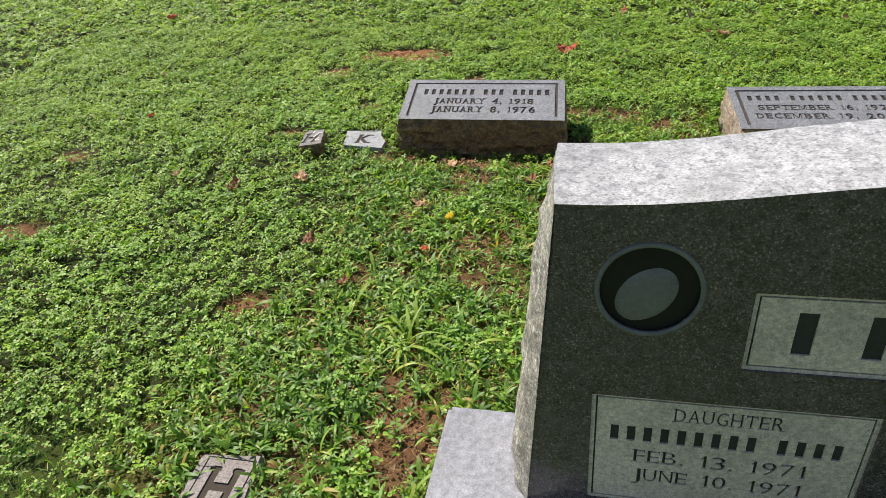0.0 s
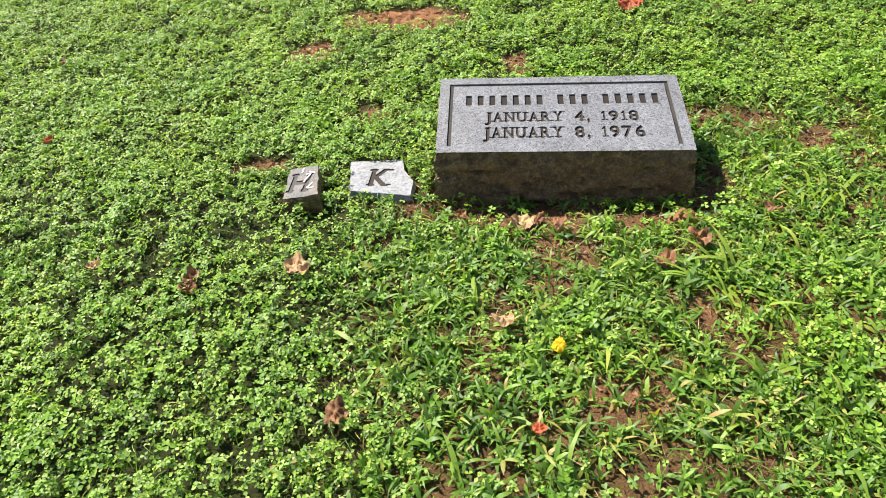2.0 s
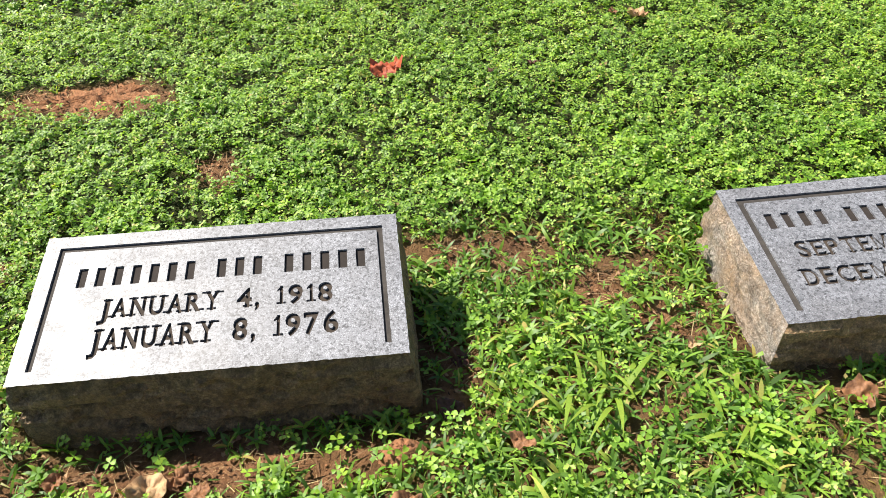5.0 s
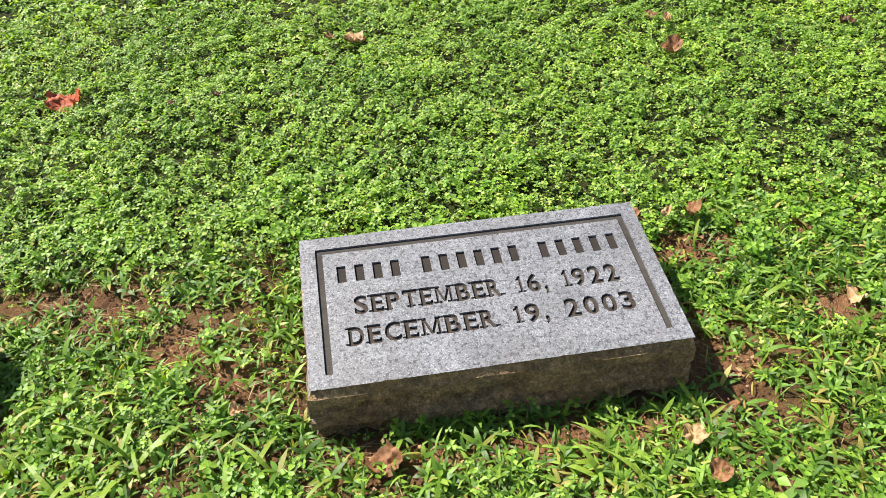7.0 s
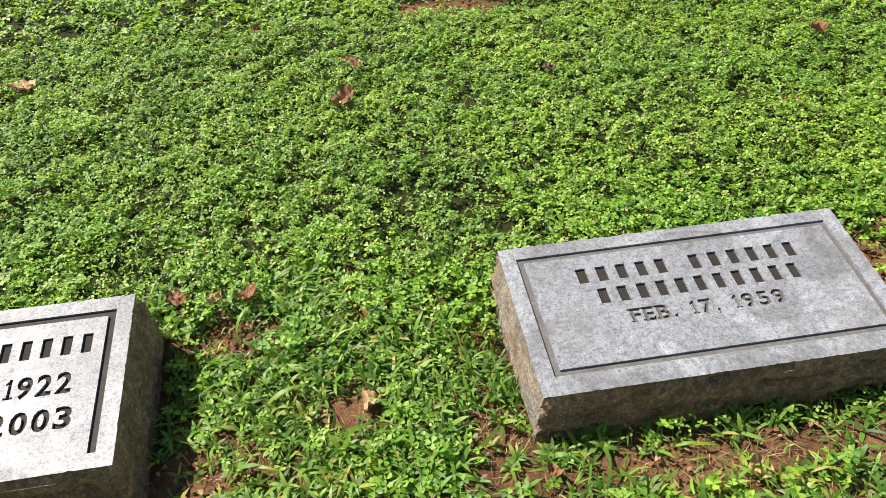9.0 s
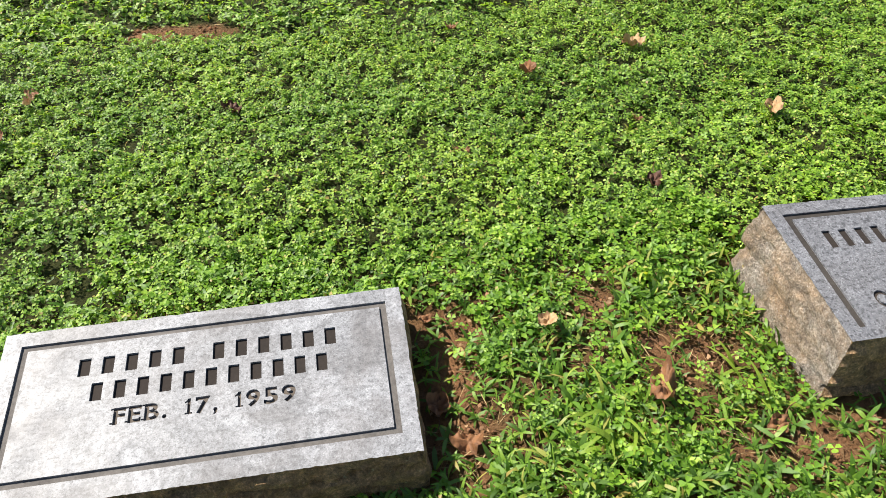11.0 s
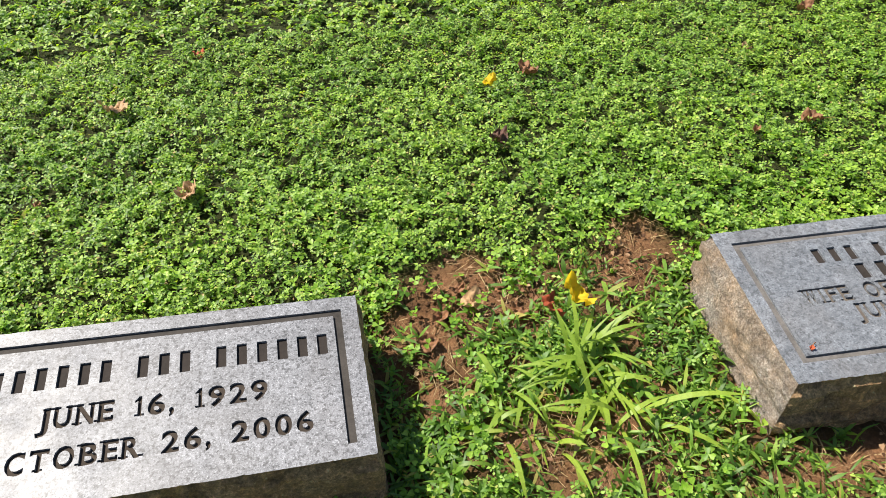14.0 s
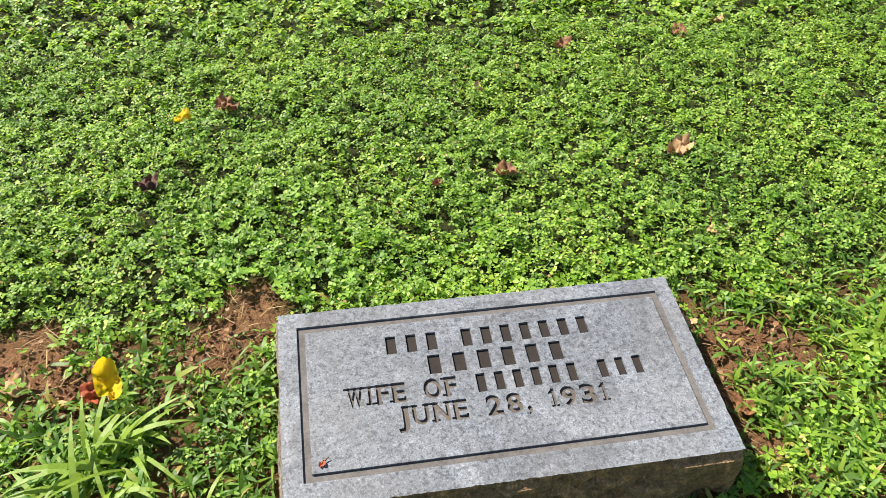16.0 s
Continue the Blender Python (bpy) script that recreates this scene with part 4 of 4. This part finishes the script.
scatter("leaf_litter", scrap, np.stack([x, y, ground_z(x, y) + .006 + .006 * lawn.random(m)], 1), turns(lawn.uniform(0, 6.283, m), lawn.normal(0, .4, m), lawn.normal(0, .4, m)), lawn.uniform(.004, .012, m), litter_leaf, "scraps of rotted brown leaves on soil", "leaf litter")


# ---- single plants ----
def tuft(x, y, n, lo, hi, seed, mat, label, spread=.03):
    r = np.random.default_rng(seed)
    z = float(ground_z(x, y))
    thing = tagged(empty("grass_tuft", (x, y, z)), label, "grass", "grass tufts")
    for i in range(n):
        tv, tf = blade(r.uniform(lo, hi), r.uniform(.006, .0115), r.uniform(18, 72), r.uniform(50, 120), 8)
        a = r.uniform(0, 6.283)
        tv = tv @ np.array(Matrix.Rotation(a, 3, "Z")).T + (r.normal(0, spread), r.normal(0, spread), -.004)
        mesh_object("blade", tv, [tuple(int(q) for q in f) for f in tf], mat, thing)


tuft(4.70, .01, 64, .08, .19, 1, tuft_leaf, "large pale green grass tuft with arching blades on soil", .05)
tuft(4.56, -.05, 24, .06, .13, 2, tuft_leaf, "pale green arching grass tuft on bare soil")
tuft(.66, -.62, 26, .08, .15, 3, tuft_leaf, "broad-bladed light green grass tuft in lawn")
tuft(.32, -1.36, 26, .08, .16, 5, tuft_leaf, "broad-bladed light green grass tuft in lawn")
tuft(-.24, -1.42, 7, .04, .07, 15, blade_leaf, "small broad-leaved weed rosette in lawn", .006)
tuft(.93, -.30, 22, .07, .14, 6, tuft_leaf, "broad-bladed light green grass tuft in lawn")
tuft(1.12, -.36, 18, .06, .12, 7, tuft_leaf, "broad-bladed light green grass tuft in lawn")
tuft(1.66, -.40, 20, .05, .12, 8, tuft_leaf, "broad-bladed light green grass tuft in lawn")
tuft(2.06, .22, 14, .06, .12, 9, blade_leaf, "green grass tuft behind the markers")
tuft(3.38, -.16, 22, .05, .12, 10, tuft_leaf, "broad-bladed light green grass tuft in lawn")
tuft(3.60, -.12, 14, .04, .10, 11, tuft_leaf, "broad-bladed light green grass tuft in lawn")
tuft(5.92, .08, 26, .06, .14, 12, tuft_leaf, "broad-bladed light green grass tuft in lawn")
tuft(6.10, .22, 22, .06, .13, 13, tuft_leaf, "broad-bladed light green grass tuft in lawn")
tuft(5.4, -.2, 12, .05, .09, 14, blade_leaf, "green grass tuft at foot of a marker")


# ---- fallen leaves: x, y, size, colour, curl ----
LEAVES = """-1.97 1.51 0.07 red|-2.81 1.21 0.06 dark|-0.92 1.25 0.05 dark|0.84 1.39 0.055 red|1.31 1.01 0.085 tan|0.575 0.775 0.105 red|-1.17 -0.07 0.035 red|-1.41 0.45 0.04 brown
-0.73 -0.62 0.04 tan|-0.5 -0.63 0.045 brown|-0.26 -0.61 0.075 tan|0.2 -0.75 0.055 tan|0.305 -0.8 0.035 yellow|-0.09 -0.98 0.06 brown|0.08 -1.17 0.04 brown|0.27 -0.99 0.03 red
0.22 -0.41 0.065 tan|0.26 -0.385 0.05 brown|0.08 -0.39 0.035 brown|0.31 -0.43 0.04 brown|0.78 -0.4 0.045 brown|0.61 -0.48 0.07 brown|0.53 -0.56 0.05 brown|-0.5 -0.66 0.05 brown
1.24 1.02 0.035 brown|0.84 1.34 0.04 tan|2.16 0.777 0.069 brown|2.2 0.935 0.044 tan|2.18 1.006 0.044 brown|0.85 0.71 0.022 dark|0.96 0.73 0.03 dark|1.91 0.13 0.035 tan
1.32 -0.335 0.06 brown|1.79 -0.35 0.045 tan|1.8 -0.42 0.04 brown|1.09 -0.22 0.03 tan|2.7 0.86 0.056 dark|1.91 1.24 0.035 brown|3.46 0.872 0.056 brown|1.61 1.23 0.035 dark
1.84 0.14 0.05 brown|1.97 0.13 0.045 brown|2.18 -0.12 0.045 tan|2.74 -0.32 0.04 tan|2.44 -0.28 0.03 brown|3.77 0.967 0.075 tan|3.99 0.6 0.056 tan|3.62 0.385 0.056 dark
3.67 0.63 0.027 brown|3.23 0.581 0.025 brown|3.46 -0.11 0.085 brown|3.31 0.05 0.04 tan|3.62 -0.19 0.05 brown|3.95 1.218 0.037 red|4.7 0.92 0.05 yellow|4.8 0.935 0.069 brown
3.3 1.17 0.044 brown|3.25 0.58 0.027 brown|4.46 0.18 0.035 brown|4.6 0.17 0.035 brown|4.32 -0.19 0.035 brown|3.82 -0.2 0.04 tan|3.1 0.12 0.035 brown|4.66 0.643 0.062 dark
5.39 0.605 0.05 brown|5.8 0.651 0.075 tan|5.67 1.142 0.062 brown|6.04 1.203 0.075 brown|5.24 0.578 0.031 brown|6.2 1.285 0.05 tan|5.4 0.955 0.037 tan
5.75 0.375 0.031 tan|4.43 0.13 0.045 brown|4.52 0.2 0.05 tan|4.5 0.24 0.035 brown|3.1 -0.06 0.05 brown|3.14 -0.14 0.06 brown|0.68 -0.3 0.05 dark|0.7 -0.2 0.045 dark|1.88 -0.3 0.04 brown|5.64 0 0.04 brown|5.6 0.16 0.035 tan"""


def leaf_at(x, y, s, colour, seed, stand=0.0, lift=0.0):
    r = np.random.default_rng(seed)
    z = float(ground_z(x, y)) + (canopy(np.array([x]), np.array([y]))[0] * .95 if float(bare(np.array([x]), np.array([y]))[0]) < .5 else .006) + lift
    lobes, ph, deep = r.integers(3, 6), r.uniform(0, 6), r.uniform(.06, .24)
    curl, fold, twist = r.uniform(.2, 1.2), r.uniform(-.6, .9), r.uniform(-1.2, 1.2)
    pts, nseg, nr, wid = [(0, 0, 0)], 36, 5, r.uniform(.55, .95)
    for k in range(1, nr + 1):
        for a in range(nseg):
            t = a * 2 * math.pi / nseg
            rad = (1 - deep * abs(math.sin(lobes * t / 2 + ph)) ** 1.5 - .05 * r.random() * (k == nr)) * k / nr
            u, v = rad * math.cos(t) * .5, rad * math.sin(t) * .5 * wid
            w = curl * u * u * 1.6 + fold * abs(v) + twist * u * v + .26 * noise.noise(Vector((u * 6, v * 6, seed))) + .09 * noise.noise(Vector((u * 17, v * 17, seed)))
            pts.append((u * s, v * s, w * s))
    faces = [(0, 1 + a, 1 + (a + 1) % nseg) for a in range(nseg)]
    for k in range(nr - 1):
        b = 1 + k * nseg
        faces += [(b + a, b + nseg + a, b + nseg + (a + 1) % nseg, b + (a + 1) % nseg) for a in range(nseg)]
    names = {"red": "orange-red", "tan": "pale tan", "brown": "brown", "dark": "dark brown", "yellow": "bright yellow"}
    low = min(p[2] for p in pts)
    thing = mesh_object("fallen_leaf", [(p[0], p[1], p[2] - low * .6) for p in pts], faces, DEAD[colour], None, "", True)
    tagged(thing, f"curled dry {names[colour]} fallen leaf lying on the lawn", "leaf", "fallen leaves")
    thing.matrix_basis = pose(x, y, z + .003, r.uniform(-14, 14) + stand, r.uniform(-14, 14), r.uniform(0, 360))
    stem = [(s * .45 + s * .5 * i / 6, .05 * s * math.sin(i * .6), s * .03 * i + s * .12) for i in range(7)]
    sv, wd = [], .0008
    for p in stem:
        sv += [(p[0], p[1] - wd, p[2] - low * .6), (p[0], p[1] + wd, p[2] - low * .6), (p[0], p[1], p[2] + wd * 1.6 - low * .6)]
    sf = [f for i in range(6) for f in ((3 * i, 3 * i + 3, 3 * i + 4, 3 * i + 1), (3 * i + 1, 3 * i + 4, 3 * i + 5, 3 * i + 2), (3 * i + 2, 3 * i + 5, 3 * i + 3, 3 * i))]
    mesh_object("stem", sv, sf, DEAD["brown"], thing)
    return thing


for i, item in enumerate(LEAVES.replace("\n", "|").split("|")):
    a = item.split()
    leaf_at(float(a[0]), float(a[1]), float(a[2]) * 0.98, a[3], i)
leaf_at(4.675, .135, .075, "yellow", 301, 35, .03)
leaf_at(4.645, .145, .055, "red", 302, 45, .025)
scrap_leaf = tagged(leaf_at(4.985, -.06, .012, "red", 303), "small orange leaf scrap lying on a grave marker")
scrap_leaf.matrix_basis = pose(4.985, -.06, .1555, 4, 0, 40)

# low patches of bare red clay
for px, py, rx, ry, sd_ in ((-.21, .77, .23, .085, 1), (-.49, .50, .09, .05, 2)):
    cv, cf = [], []
    for k in range(16):
        for a in range(64):
            t, f = a * math.pi / 32, k / 15
            edge = .9 + .6 * noise.fractal(Vector((math.cos(t) * 2.5, math.sin(t) * 2.5, sd_ * 7)), .7, 2, 5)
            x, y = px + rx * f * edge * math.cos(t), py + ry * f * edge * math.sin(t)
            cv.append((x - px, y - py, float(ground_z(x, y)) - float(ground_z(px, py)) + .012 * (1 - f ** 3) - .010 * f + .016 * noise.fractal(Vector((x * 45, y * 45, 3)), .8, 2, 4)))
    for k in range(15):
        for a in range(64):
            cf.append((k * 64 + a, (k + 1) * 64 + a, (k + 1) * 64 + (a + 1) % 64, k * 64 + (a + 1) % 64))
    patch = mesh_object("clay_patch", cv, cf, clay, None, "", True)
    patch.location = (px, py, float(ground_z(px, py)))
    tagged(patch, "bare crumbly red clay showing through the lawn", "ground", "", "structure")

# ant mound of loose red clay
mz = float(ground_z(.60, -.375))
mv, mf = [], []
for k in range(14):
    for a in range(40):
        t, f = a * math.pi / 20, k / 13
        q = Vector((math.cos(t) * f * 3, math.sin(t) * f * 3, 7))
        mv.append((.042 * f * math.cos(t), .036 * f * math.sin(t), .036 * (1 - f * f) + .008 * noise.fractal(q * 2, .8, 2, 4) - .004))
for k in range(13):
    for a in range(40):
        mf.append((k * 40 + a, (k + 1) * 40 + a, (k + 1) * 40 + (a + 1) % 40, k * 40 + (a + 1) % 40))
mound = mesh_object("ant_mound", mv, mf, clay, None, "", True)
mound.location = (.60, -.375, mz)
tagged(mound, "small crumbly red clay ant mound at the foot of a marker", "mound")
